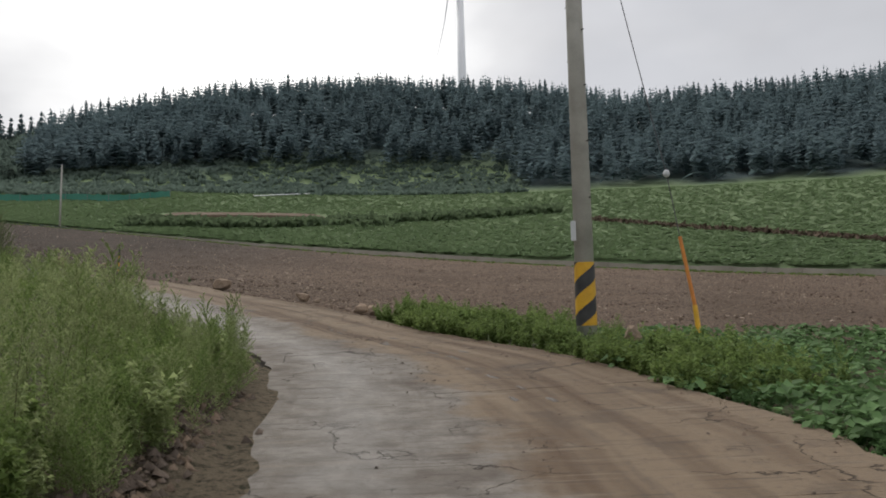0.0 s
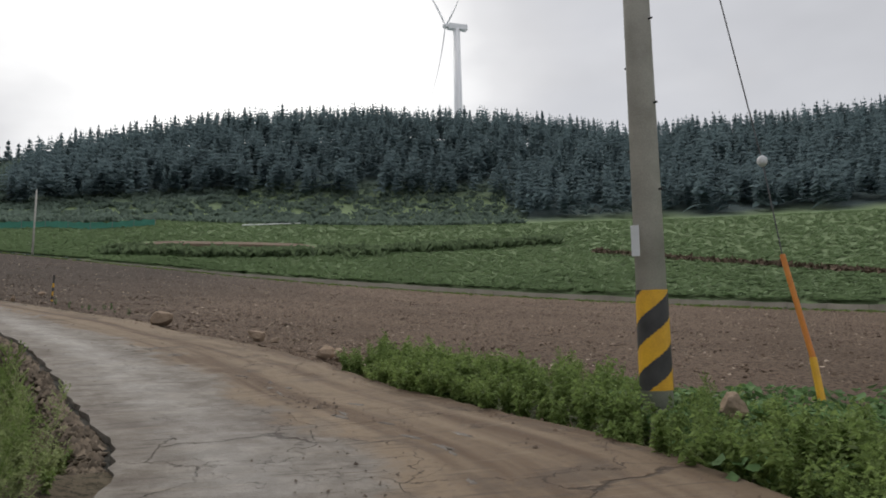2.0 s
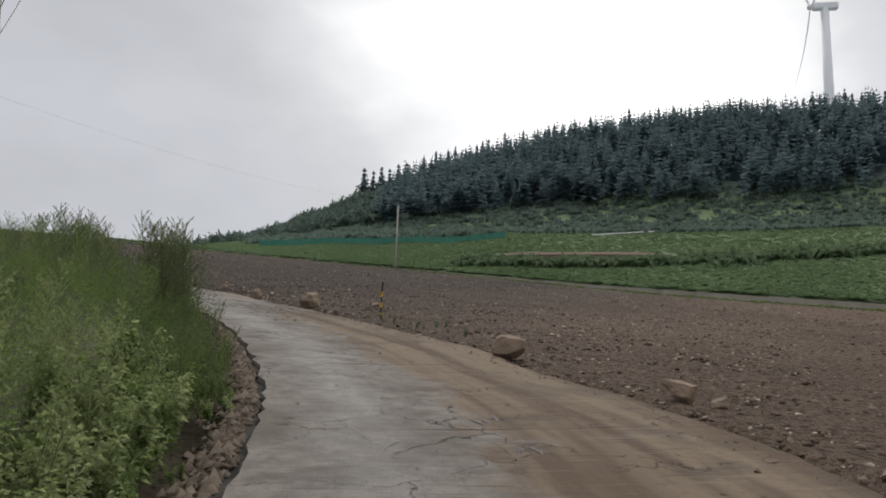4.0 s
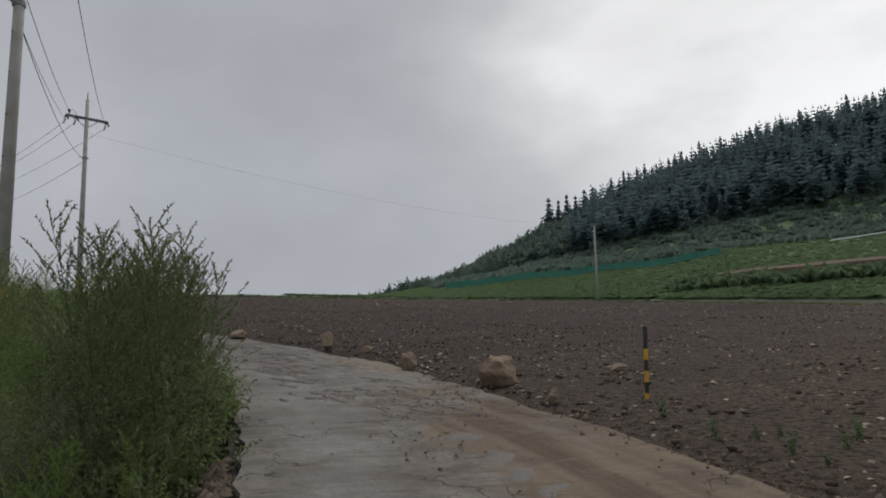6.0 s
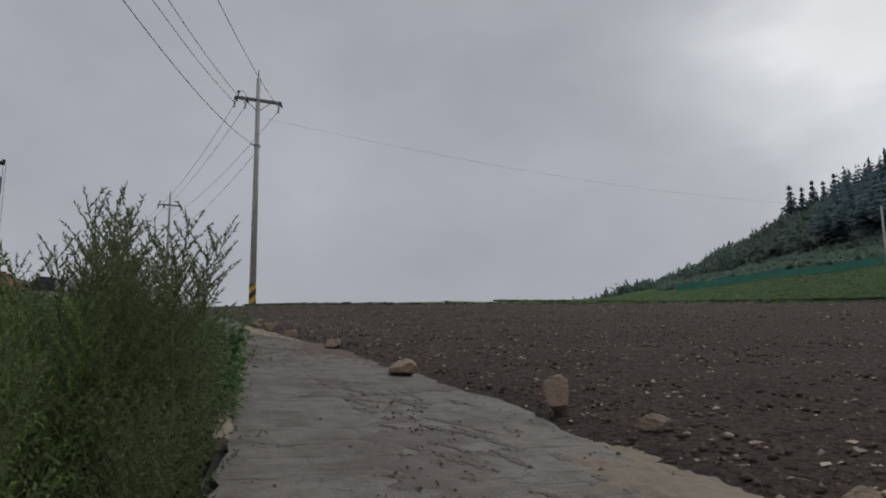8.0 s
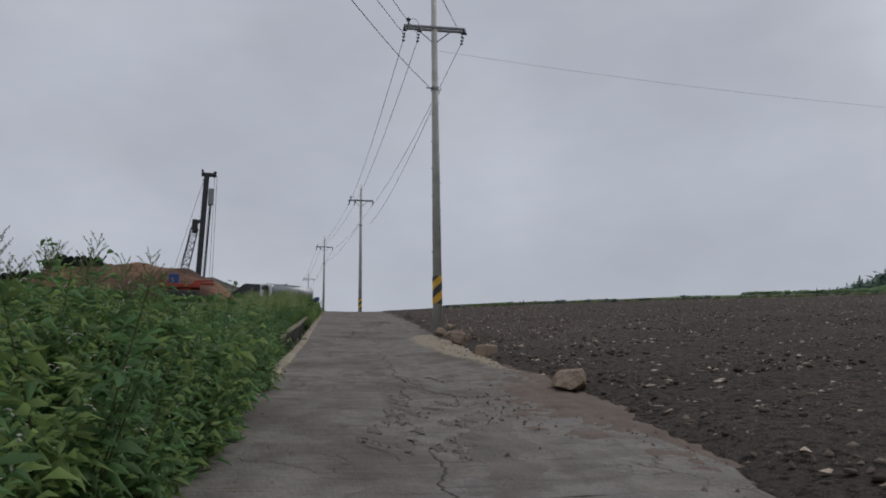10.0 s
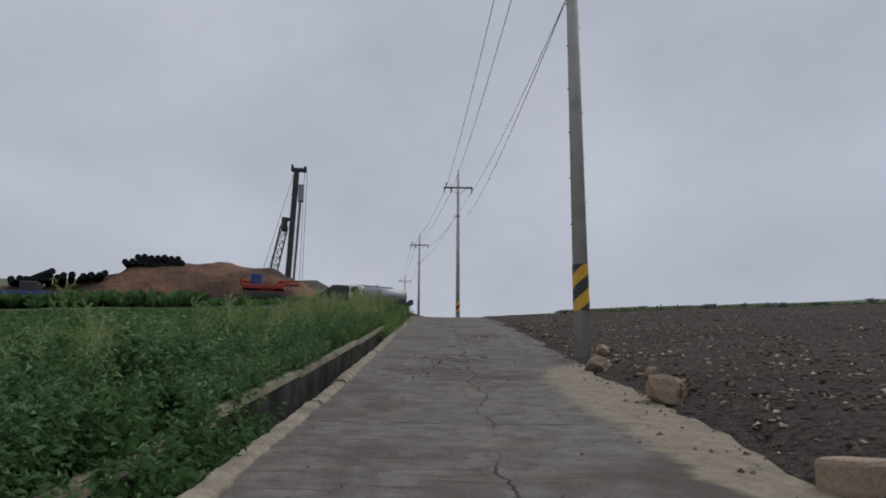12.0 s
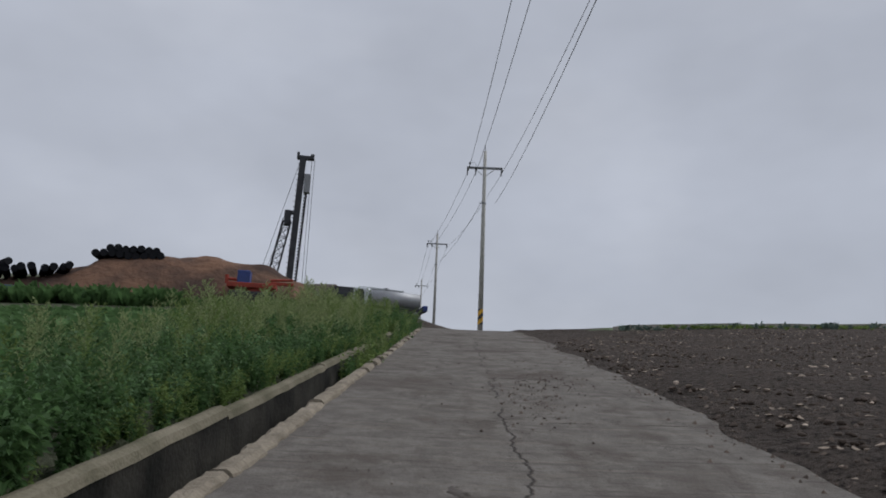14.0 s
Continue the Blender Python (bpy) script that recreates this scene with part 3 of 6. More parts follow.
def strip(name, path, profile, mat, label, category, kind=""):
    """A cross section (across, up) swept along ground places (x, y, z)."""
    P = np.array(path, float)
    T = np.gradient(P[:, :2], axis=0)
    T /= np.linalg.norm(T, axis=1)[:, None]
    Nn = np.stack([-T[:, 1], T[:, 0]], 1)
    verts = [(p[0] + n[0] * a, p[1] + n[1] * a, p[2] + u) for p, n in zip(P, Nn) for a, u in profile]
    k = len(profile)
    faces = [(i * k + j, i * k + (j + 1) % k, (i + 1) * k + (j + 1) % k, (i + 1) * k + j) for i in range(len(P) - 1) for j in range(k)]
    faces += [tuple(range(k)), tuple(reversed(range((len(P) - 1) * k, len(P) * k)))]
    ob = new(name, mesh_of(name, verts, faces, mat))
    bm = bmesh.new()
    bm.from_mesh(ob.data)
    bmesh.ops.recalc_face_normals(bm, faces=bm.faces)
    bm.to_mesh(ob.data)
    bm.free()
    return tagged(ob, label, category, kind=kind) if label else ob


# low concrete wall along the upper edge of the tilled field
def field_wall():
    wall = tagged(new("field_wall"), "low weathered concrete wall along the field's upper edge", "wall", kind="structure")
    b = -58.0
    rs = np.random.RandomState(8)
    while b < 58.2:
        r = float(np.interp(b, EDGE_B, EDGE_R))
        up = float(np.interp(b, (5, 24, 52, 55.5), (0.5, 0.16, 0.16, 0.22)))
        step = math.degrees(2.9 / r)
        pts = []
        for q in np.linspace(b, min(b + step * 0.99, 58.3), 3):
            rr = float(np.interp(q, EDGE_B, EDGE_R))
            x, y = -rr * math.sin(math.radians(q)), rr * math.cos(math.radians(q))
            pts.append((x, y, gz(x, y) + rs.uniform(-0.05, 0.05)))
        ob = strip("wall_panel", pts, [(-0.12, -0.5), (0.12, -0.5), (0.11, up), (-0.11, up)], M["panel"], "", "")
        ob.parent = wall
        b += step


field_wall()

# ---- power line ----


def pole(name, x, y, z, height, r0=0.185, r1=0.11, label="", arms=True, stripes=True, turn=0.0, band=(0.95, 2.0), lean=(0, 0)):
    p = thing(name, label, "utility pole", "utility poles", at=Matrix.Translation((x, y, z)) @ Matrix.Rotation(radians(lean[0]), 4, "X") @ Matrix.Rotation(radians(lean[1]), 4, "Y") @ Matrix.Rotation(turn, 4, "Z"))
    part("shaft", rod(bmesh.new(), (0, 0, -0.6), (0, 0, height - 0.5 if arms else height), r0, r1, 20), M["pole"], p, smooth=True)
    rad = lambda h: r0 + (r1 - r0) * h / height
    if stripes:
        lo, hi = band
        n, m = 60, 110
        for colour, key in (("yellow", 0), ("black", 1)):
            bm = bmesh.new()
            grid = [[bm.verts.new(((rad(lo + (hi - lo) * j / m) + 0.006) * math.cos(2 * math.pi * i / n), (rad(lo + (hi - lo) * j / m) + 0.006) * math.sin(2 * math.pi * i / n), lo + (hi - lo) * j / m)) for i in range(n)] for j in range(m + 1)]
            for j in range(m):
                for i in range(n):
                    # slanting bands, about 0.3 m apart
                    h = (j + 0.5) / m * (hi - lo) / 0.31 - (i + 0.5) / n * 3
                    if int(math.floor(h)) % 2 == key:
                        bm.faces.new((grid[j][i], grid[j][(i + 1) % n], grid[j + 1][(i + 1) % n], grid[j + 1][i]))
            bmesh.ops.delete(bm, geom=[v for v in bm.verts if not v.link_faces], context="VERTS")
            part("stripe_band", bm, M[colour], p, f"{colour} reflective bands")
    for k in range(14):
        h = 3.0 + k * 0.55
        if h < height - 2.4:
            a = 0.35 if k % 2 else math.pi + 0.35
            part("step_bolt", rod(bmesh.new(), (rad(h) * math.cos(a), rad(h) * math.sin(a), h), ((rad(h) + 0.05) * math.cos(a), (rad(h) + 0.05) * math.sin(a), h), 0.014, n=6), M["dark"], p)
    if arms:
        part("pole_top", rod(bmesh.new(), (0, 0, height - 1.9), (0, 0, height), 0.07, 0.025, 8), M["steel"], p)
        ha = height - 1.75
        for q, dx in enumerate((-0.12, 0.12)):
            part("crossarm", box(bmesh.new(), (2.5, 0.08, 0.09), Matrix.Translation((0, dx, ha)), 0.01), M["steel"], p)
        for sx in (-1, 1):
            part("arm_brace", rod(bmesh.new(), (sx * 0.75, 0, ha - 0.02), (sx * 0.05, 0, ha - 0.62), 0.022, n=6), M["steel"], p)
        for xx in (-1.2, -0.62, 1.2):
            for sy in (-1, 1):
                bm = bmesh.new()
                for c in range(4):
                    rod(bm, (xx, sy * (0.14 + 0.09 * c), ha - 0.04 - 0.1 * c), (xx, sy * (0.18 + 0.09 * c), ha - 0.09 - 0.1 * c), 0.065, 0.05, 8)
                part("insulator", bm, M["dark"], p)
        part("jumper_insulator", rod(ball(bmesh.new(), (-1.05, 0, ha + 0.33), 0.09, 2), (-1.05, 0, ha), (-1.05, 0, ha + 0.3), 0.03, n=6), M["dark"], p)
        bm = bmesh.new()
        pr = None
        for c in range(9):
            a = math.pi * c / 8
            q = (-0.83 - 0.22 * math.cos(a), 0.1, ha + 0.12 + 0.33 * math.sin(a))
            if pr:
                rod(bm, pr, q, 0.012, n=5)
            pr = q
        part("jumper_wire", bm, M["wire"], p)
        hc = height - 4.35
        bm = bmesh.new()
        rod(bm, (0, 0, hc - 0.06), (0, 0, hc + 0.06), rad(hc) + 0.03, n=12)
        rod(bm, (-0.35, 0, hc + 0.03), (0.12, 0, hc + 0.03), 0.025, n=6)
        part("collar", bm, M["steel"], p)
    return p


LINE_TURN = math.atan2(0.14, -0.99) - math.pi / 2
POLE_A = (2.74, 14.38, gz(2.74, 14.38))
POLE_B = (-29.5, 30.85, 4.35)
POLE_C = (-55.82, 44.13, gz(-55.82, 44.13))
POLE_D = (-101.95, 50.3, gz(-101.95, 50.3))
POLE_E = (-140.8, 52.4, 18.9)
POLE_F = (-203.9, 58.1, 24.4)
LEN_C = 23.0 - POLE_C[2]
pole("utility_pole", *POLE_A, 13.4, 0.198, 0.125, "grey concrete utility pole with yellow and black bands among crops", arms=True, turn=LINE_TURN + 0.5, band=(0.55, 1.76))
pole("utility_pole", *POLE_B, 13.67, label="grey concrete utility pole behind tall roadside weeds", turn=LINE_TURN + 0.25)
pole("utility_pole", *POLE_C, LEN_C, label="concrete utility pole with crossarm, banded, at the road's edge", turn=LINE_TURN, band=(1.02, 2.07))
pole("utility_pole", *POLE_D, 28.75 - POLE_D[2], label="concrete utility pole with crossarm at the top of the rise", turn=LINE_TURN)
pole("utility_pole", *POLE_E, 32.1 - POLE_E[2], label="distant concrete utility pole beyond the rise", turn=LINE_TURN, stripes=False)
pole("utility_pole", *POLE_F, 37.8 - POLE_F[2], label="far utility pole with crossarm against the sky", turn=LINE_TURN, stripes=False)


def cable(name, a, b, sag, r=0.013, label="thin grey overhead power cable"):
    cu = bpy.data.curves.new(name, "CURVE")
    cu.dimensions = "3D"
    cu.bevel_depth = r
    cu.bevel_resolution = 1
    sp = cu.splines.new("POLY")
    n = 24
    sp.points.add(n)
    a, b = Vector(a), Vector(b)
    for i in range(n + 1):
        t = i / n
        p = a.lerp(b, t)
        sp.points[i].co = (p.x, p.y, p.z - sag * 4 * t * (1 - t), 1)
    cu.materials.append(M["wire"])
    return tagged(new(name, cu), label, "power cable", "power cables")


def arm_end(p, top, turn, x, drop=0.35):
    c, s = math.cos(turn), math.sin(turn)
    return (p[0] + c * x, p[1] + s * x, top - 1.75 - drop)


TOPS = [(POLE_A, POLE_A[2] + 13.4, LINE_TURN + 0.5), (POLE_B, POLE_B[2] + 13.67, LINE_TURN + 0.25), (POLE_C, 23.0, LINE_TURN), (POLE_D, 28.75, LINE_TURN), (POLE_E, 32.1, LINE_TURN), (POLE_F, 37.8, LINE_TURN)]
for (p, tp, ta), (q, tq, tb) in zip(TOPS, TOPS[1:]):
    for x in (-1.2, -0.62, 1.2):
        cable("power_cable", arm_end(p, tp, ta, x), arm_end(q, tq, tb, x), 0.6)
    aside = (0.25, 0.8) if p is POLE_C else (-0.2, -0.2)
    cable("power_cable", arm_end(p, tp, ta, aside[0], 0.15 if p is POLE_A else 2.55), arm_end(q, tq, tb, aside[1], 2.55), 0.7, 0.013, "thin grey lower overhead cable")

# ---- the drain along the road ----


def run_strip(name, s0, s1, o0, profile, mat, label, category, step=0.8, wob=0.0, kind="structure", parent=None):
    rs = np.random.RandomState(int(s0 * 7 + 1))
    pts = []
    for s in np.linspace(s0, s1, max(3, int((s1 - s0) / step) + 1)):
        x, y, z, hw = along(s, 0)
        x, y, _, _ = along(s, hw + o0 + rs.uniform(-wob, wob))
        pts.append((x, y, z + rs.uniform(-wob, wob) * 0.6))
    ob = strip(name, pts, profile, mat, label, category, kind)
    if parent:
        ob.parent = parent
    return ob


kerb = tagged(new("kerb"), "chipped brownish concrete kerb beside the drain", "kerb", kind="structure")
s = 56.0
rs_k = np.random.RandomState(12)
while s < 121:
    # whole lengths at first, broken lumps near the top
    n = rs_k.uniform(2.2, 4.2) if s < 93 else rs_k.uniform(0.4, 1.1)
    hgt = 0.06 + rs_k.uniform(-0.02, 0.03)
    run_strip("kerb_stone", s, s + n, 0.06 + rs_k.uniform(-0.02, 0.02), [(-0.1, -0.3), (0.13, -0.3), (0.125, hgt - 0.05), (0.08, hgt - 0.005), (-0.03, hgt), (-0.075, hgt - 0.03), (-0.1, hgt - 0.09)], M["kerb"], "", "", 0.11, 0.02, parent=kerb)
    s += n + (0.025 if s < 93 else rs_k.uniform(0.1, 0.9))
drain_wall = tagged(new("drain_wall"), "stained dark concrete drain wall with a pale cap", "wall", kind="structure")
s = 57.0
while s < 113:
    n = rs_k.uniform(4.0, 6.0)
    up = 0.14 + rs_k.uniform(-0.03, 0.05)
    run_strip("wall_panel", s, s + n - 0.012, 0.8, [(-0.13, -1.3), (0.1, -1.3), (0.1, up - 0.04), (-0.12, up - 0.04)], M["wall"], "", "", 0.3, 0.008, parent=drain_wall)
    run_strip("wall_cap", s, s + n - 0.02, 0.8, [(-0.135, up - 0.07), (0.035, up - 0.07), (0.03, up + 0.005), (-0.04, up + 0.02), (-0.11, up)], M["cap"], "", "", 0.3, 0.008, parent=drain_wall)
    s += n
# bed and side reuse the wall's near-black concrete
run_strip("drain_bed", 22, 121, 0.45, [(-0.5, -1.0), (0.5, -1.0), (0.5, -0.88), (-0.5, -0.88)], M["wall"], "near-black concrete bed of the roadside drain", "drain bed", 0.8)
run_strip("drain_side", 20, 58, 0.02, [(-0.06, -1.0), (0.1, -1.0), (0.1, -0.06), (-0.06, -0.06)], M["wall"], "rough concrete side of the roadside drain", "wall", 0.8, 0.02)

# ---- far slopes: forest, terraces, turbine ----


class Soup:
    """Collects many small triangles into one mesh, quickly."""

    def __init__(self):
        self.v, self.f, self.n = [], [], 0

    def add(self, verts, faces):
        verts = np.asarray(verts, float)
        self.v.append(verts)
        self.f.append(np.asarray(faces, np.int64) + self.n)
        self.n += len(verts)

    def put(self, verts, faces, x, y, z, turn=0.0, size=1.0, tilt=None):
        c, s = math.cos(turn) * size, math.sin(turn) * size
        v = verts @ np.array([[c, s, 0], [-s, c, 0], [0, 0, size]])
        if tilt is not None:
            v = v + np.outer(v[:, 2], (tilt[0], tilt[1], 0))
        self.add(v + (x, y, z), faces)

    def shape(self):
        return np.concatenate(self.v), np.concatenate(self.f)

    def mesh(self, name, mat, smooth=False):
        v, f = self.shape()
        me = bpy.data.meshes.new(name)
        me.vertices.add(len(v))
        me.vertices.foreach_set("co", v.astype(np.float32).ravel())
        me.loops.add(f.size)
        me.loops.foreach_set("vertex_index", f.astype(np.int32).ravel())
        me.polygons.add(len(f))
        me.polygons.foreach_set("loop_start", np.arange(0, f.size, 3, dtype=np.int32))
        me.materials.append(mat)
        me.update(calc_edges=True)
        me.validate()
        return me


def conifer_shape(seed, h=11.0, tiers=15, spread=1.9, bare=0.12, full=True):
    """Needle sprays of a spruce or larch: drooping fans in tiers, with gaps."""
    rs = np.random.RandomState(seed)
    sp = Soup()
    for k in range(tiers):
        t = bare + (1 - bare) * (k + rs.uniform(-0.3, 0.3)) / tiers
        z0 = h * t
        r = spread * (1 - t) ** 0.9 * rs.uniform(0.6, 1.2) + 0.12
        n = rs.randint(5, 8)
        a0 = rs.uniform(0, 6.28)
        for j in range(n):
            a = a0 + 6.283 * j / n + rs.uniform(-0.3, 0.3)
            rr = r * rs.uniform(0.45, 1.25)
            w = 0.26 * rr + 0.12
            c, s = math.cos(a), math.sin(a)
            z1 = z0 + rr * rs.uniform(-0.5, 0.15)
            p = [(0, 0, z0 + 0.25), (c * rr * 0.55 - s * w, s * rr * 0.55 + c * w, z0 - 0.1 * rr), (c * rr, s * rr, z1), (c * rr * 0.55 + s * w, s * rr * 0.55 - c * w, z0 - 0.1 * rr), (c * rr * 0.6, s * rr * 0.6, z0 - 0.35 * rr - 0.2)]
            sp.add(p, [(0, 1, 2), (0, 2, 3), (1, 4, 2), (3, 2, 4)] if full else [(0, 1, 2), (0, 2, 3)])
    sp.add([(0.12, 0, h * 0.9), (-0.06, 0.1, h * 0.9), (-0.06, -0.1, h * 0.9), (0, 0, h * 1.02)], [(0, 1, 3), (1, 2, 3), (2, 0, 3)])
    return sp.shape()


def crown_shape(seed, r=2.6, n=85):
    """A rounded leafy crown made of many small leaf clumps."""
    rs = np.random.RandomState(seed)
    sp = Soup()
    for k in range(n):
        d = rs.normal(size=3)
        d /= np.linalg.norm(d)
        rad = r * rs.uniform(0.55, 1.05) * (1 + 0.25 * math.sin(3 * d[0] + seed) * math.cos(4 * d[1]))
        c = np.array([d[0] * rad, d[1] * rad, r * 1.15 + d[2] * rad * 0.9])
        q = rs.normal(size=(4, 3)) * r * 0.17
        sp.add(c + q, [(0, 1, 2), (1, 3, 2)])
    return sp.shape()


CONIFERS = [conifer_shape(s, 10.5 + s % 3, 20 + s % 4, 2.7 + 0.3 * (s % 3), 0.08 if s % 2 else 0.2) for s in range(6)]
PLAIN = [conifer_shape(s + 50, 10.0 + s % 3, 9, 2.9 + 0.3 * (s % 3), 0.25, False) for s in range(6)]
CROWNS = [crown_shape(s, 2.4 + 0.3 * (s % 3)) for s in range(5)]


def forest():
    rs = np.random.RandomState(21)
    woods, leafy = Soup(), Soup()
    trunks = Soup()
    n = 0
    while n < 3600:
        b = rs.uniform(-42, 36)
        k = rs.uniform(0.0, 1.0) ** 0.8
        lo = np.interp(b, (-60, -7, -5, 20, 31, 40, 46), (166, 166, 190, 192, 196, 250, 300))
        hi = np.interp(b, (-60, 20, 31, 46), (250, 250, 245, 400))
        r = lo + (hi - lo) * k
        x, y = -r * math.sin(math.radians(b)), r * math.cos(math.radians(b))
        z = float(hill(np.array(x), np.array(y)))
        if b > 27.6 + 2.4 * (1 - k):
            v, f = CROWNS[rs.randint(5)]
            leafy.put(v, f, x, y, z - 1.4, rs.uniform(0, 6.28), rs.uniform(0.6, 1.0))
        else:
            v, f = PLAIN[rs.randint(6)]
            woods.put(v, f, x, y, z - 0.5, rs.uniform(0, 6.28), rs.uniform(0.7, 1.0))
        n += 1
    for q in range(650):
        b = rs.uniform(-42, 27.0)
        r = float(np.interp(b, (-60, 20, 31, 46), (250, 250, 245, 400))) + rs.uniform(-12, 9)
        x, y = -r * math.sin(math.radians(b)), r * math.cos(math.radians(b))
        v, f = PLAIN[rs.randint(6)]
        woods.put(v, f, x, y, float(hill(np.array(x), np.array(y))) - 1.2, rs.uniform(0, 6.28), rs.uniform(0.7, 0.95))
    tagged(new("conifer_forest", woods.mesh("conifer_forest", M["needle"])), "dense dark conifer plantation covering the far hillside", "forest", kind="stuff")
    n = 0
    while n < 620:
        b = rs.uniform(28.5, 50)
        k = rs.uniform(0, 1)
        lo, hi = np.interp(b, (31, 40, 46, 50), (196, 230, 290, 320)), np.interp(b, (31, 46, 50), (245, 400, 420))
        r = lo + (hi - lo) * k
        x, y = -r * math.sin(math.radians(b)), r * math.cos(math.radians(b))
        v, f = CROWNS[rs.randint(5)]
        leafy.put(v, f, x, y, float(hill(np.array(x), np.array(y))) - 1.6, rs.uniform(0, 6.28), rs.uniform(0.55, 1.0))
        n += 1
    tagged(new("broadleaf_woods", leafy.mesh("broadleaf_woods", M["broad"])), "dark leafy woods on the falling end of the ridge", "woods", kind="stuff")


forest()


def conifer_tree(shape, h, seed):
    t = thing("conifer_tree", "tall dark conifer standing on the forest ridge", "tree", "ridge conifers")
    part("trunk", rod(bmesh.new(), (0, 0, -0.5), (0, 0, h * 0.92), 0.16, 0.03, 6), M["bark"], t)
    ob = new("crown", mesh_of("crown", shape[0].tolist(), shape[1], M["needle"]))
    ob.parent = t
    return t


def ridge_trees():
    rs = np.random.RandomState(31)
    protos = [conifer_tree(CONIFERS[i], 10.5 + i % 3, i) for i in range(6)]
    used = set()
    b = -36.0
    while b < 27.2:
        r = float(np.interp(b, (-60, 20, 31, 46), (250, 250, 245, 400))) + rs.uniform(-5, 3)
        x, y = -r * math.sin(math.radians(b)), r * math.cos(math.radians(b))
        m = Matrix.Translation((x, y, float(ground_z(x, y, False)[0]) - 0.3)) @ Matrix.Rotation(rs.uniform(0, 6.28), 4, "Z")
        k = rs.randint(6)
        s = rs.uniform(0.74, 0.98)
        if k in used:
            o = copy_thing(protos[k], m)
        else:
            o = protos[k]
            o.matrix_world = m
            used.add(k)
        o.scale = (s * rs.uniform(0.9, 1.1), s * rs.uniform(0.9, 1.1), s)
        b += rs.uniform(0.25, 0.62)
    # the sparse group at the end of the row
    for b, r, s in ((30.75, 243, 1.05), (30.1, 245, 0.9), (29.5, 246, 0.98), (28.9, 246, 0.85), (28.3, 247, 0.95), (27.7, 246, 0.9)):
        x, y = -r * math.sin(math.radians(b)), r * math.cos(math.radians(b))
        o = copy_thing(protos[int(b * 10) % 6], Matrix.Translation((x, y, float(ground_z(x, y, False)[0]) - 0.3)) @ Matrix.Rotation(b * 7, 4, "Z"))
        o.scale = (s * 1.35, s * 1.35, s * 1.0)


ridge_trees()


def on_bearing(b, r):
    """Place on the far slopes, where the road plays no part."""
    x, y = -r * math.sin(math.radians(b)), r * math.cos(math.radians(b))
    return x, y, float(hill(np.array(x), np.array(y)))



def tuft(seed, n, h, w, spread):
    """A clump of pointed leaves."""
    rs = np.random.RandomState(seed)
    sp = Soup()
    for k in range(n):
        a = rs.uniform(0, 6.283)
        c, s = math.cos(a), math.sin(a)
        r0 = rs.uniform(0, spread * 0.5)
        l = h * rs.uniform(0.6, 1.1)
        r1 = r0 + spread * rs.uniform(0.3, 1.0)
        ww = w * rs.uniform(0.7, 1.2)
        p = [(c * r0, s * r0, 0), (c * (r0 + r1) / 2 - s * ww, s * (r0 + r1) / 2 + c * ww, l * 0.75), (c * r1, s * r1, l * rs.uniform(0.6, 1.05)), (c * (r0 + r1) / 2 + s * ww, s * (r0 + r1) / 2 - c * ww, l * 0.75)]
        sp.add(p, [(0, 3, 2), (0, 2, 1)])
    return sp.shape()


def low_tuft(seed, n, h, spread):
    """A low clump of spreading leaves, one triangle each."""
    rs = np.random.RandomState(seed)
    sp = Soup()
    for k in range(n):
        a = 6.283 * (k + rs.uniform(0, 0.7)) / n
        c, s = math.cos(a), math.sin(a)
        r, w, z = spread * rs.uniform(0.6, 1.1), spread * rs.uniform(0.35, 0.55), h * rs.uniform(0.6, 1.2)
        sp.add([(0, 0, z * 0.3), (c * r - s * w, s * r + c * w, z), (c * r + s * w, s * r - c * w, z * rs.uniform(0.5, 1.1))], [(0, 2, 1)])
    return sp.shape()


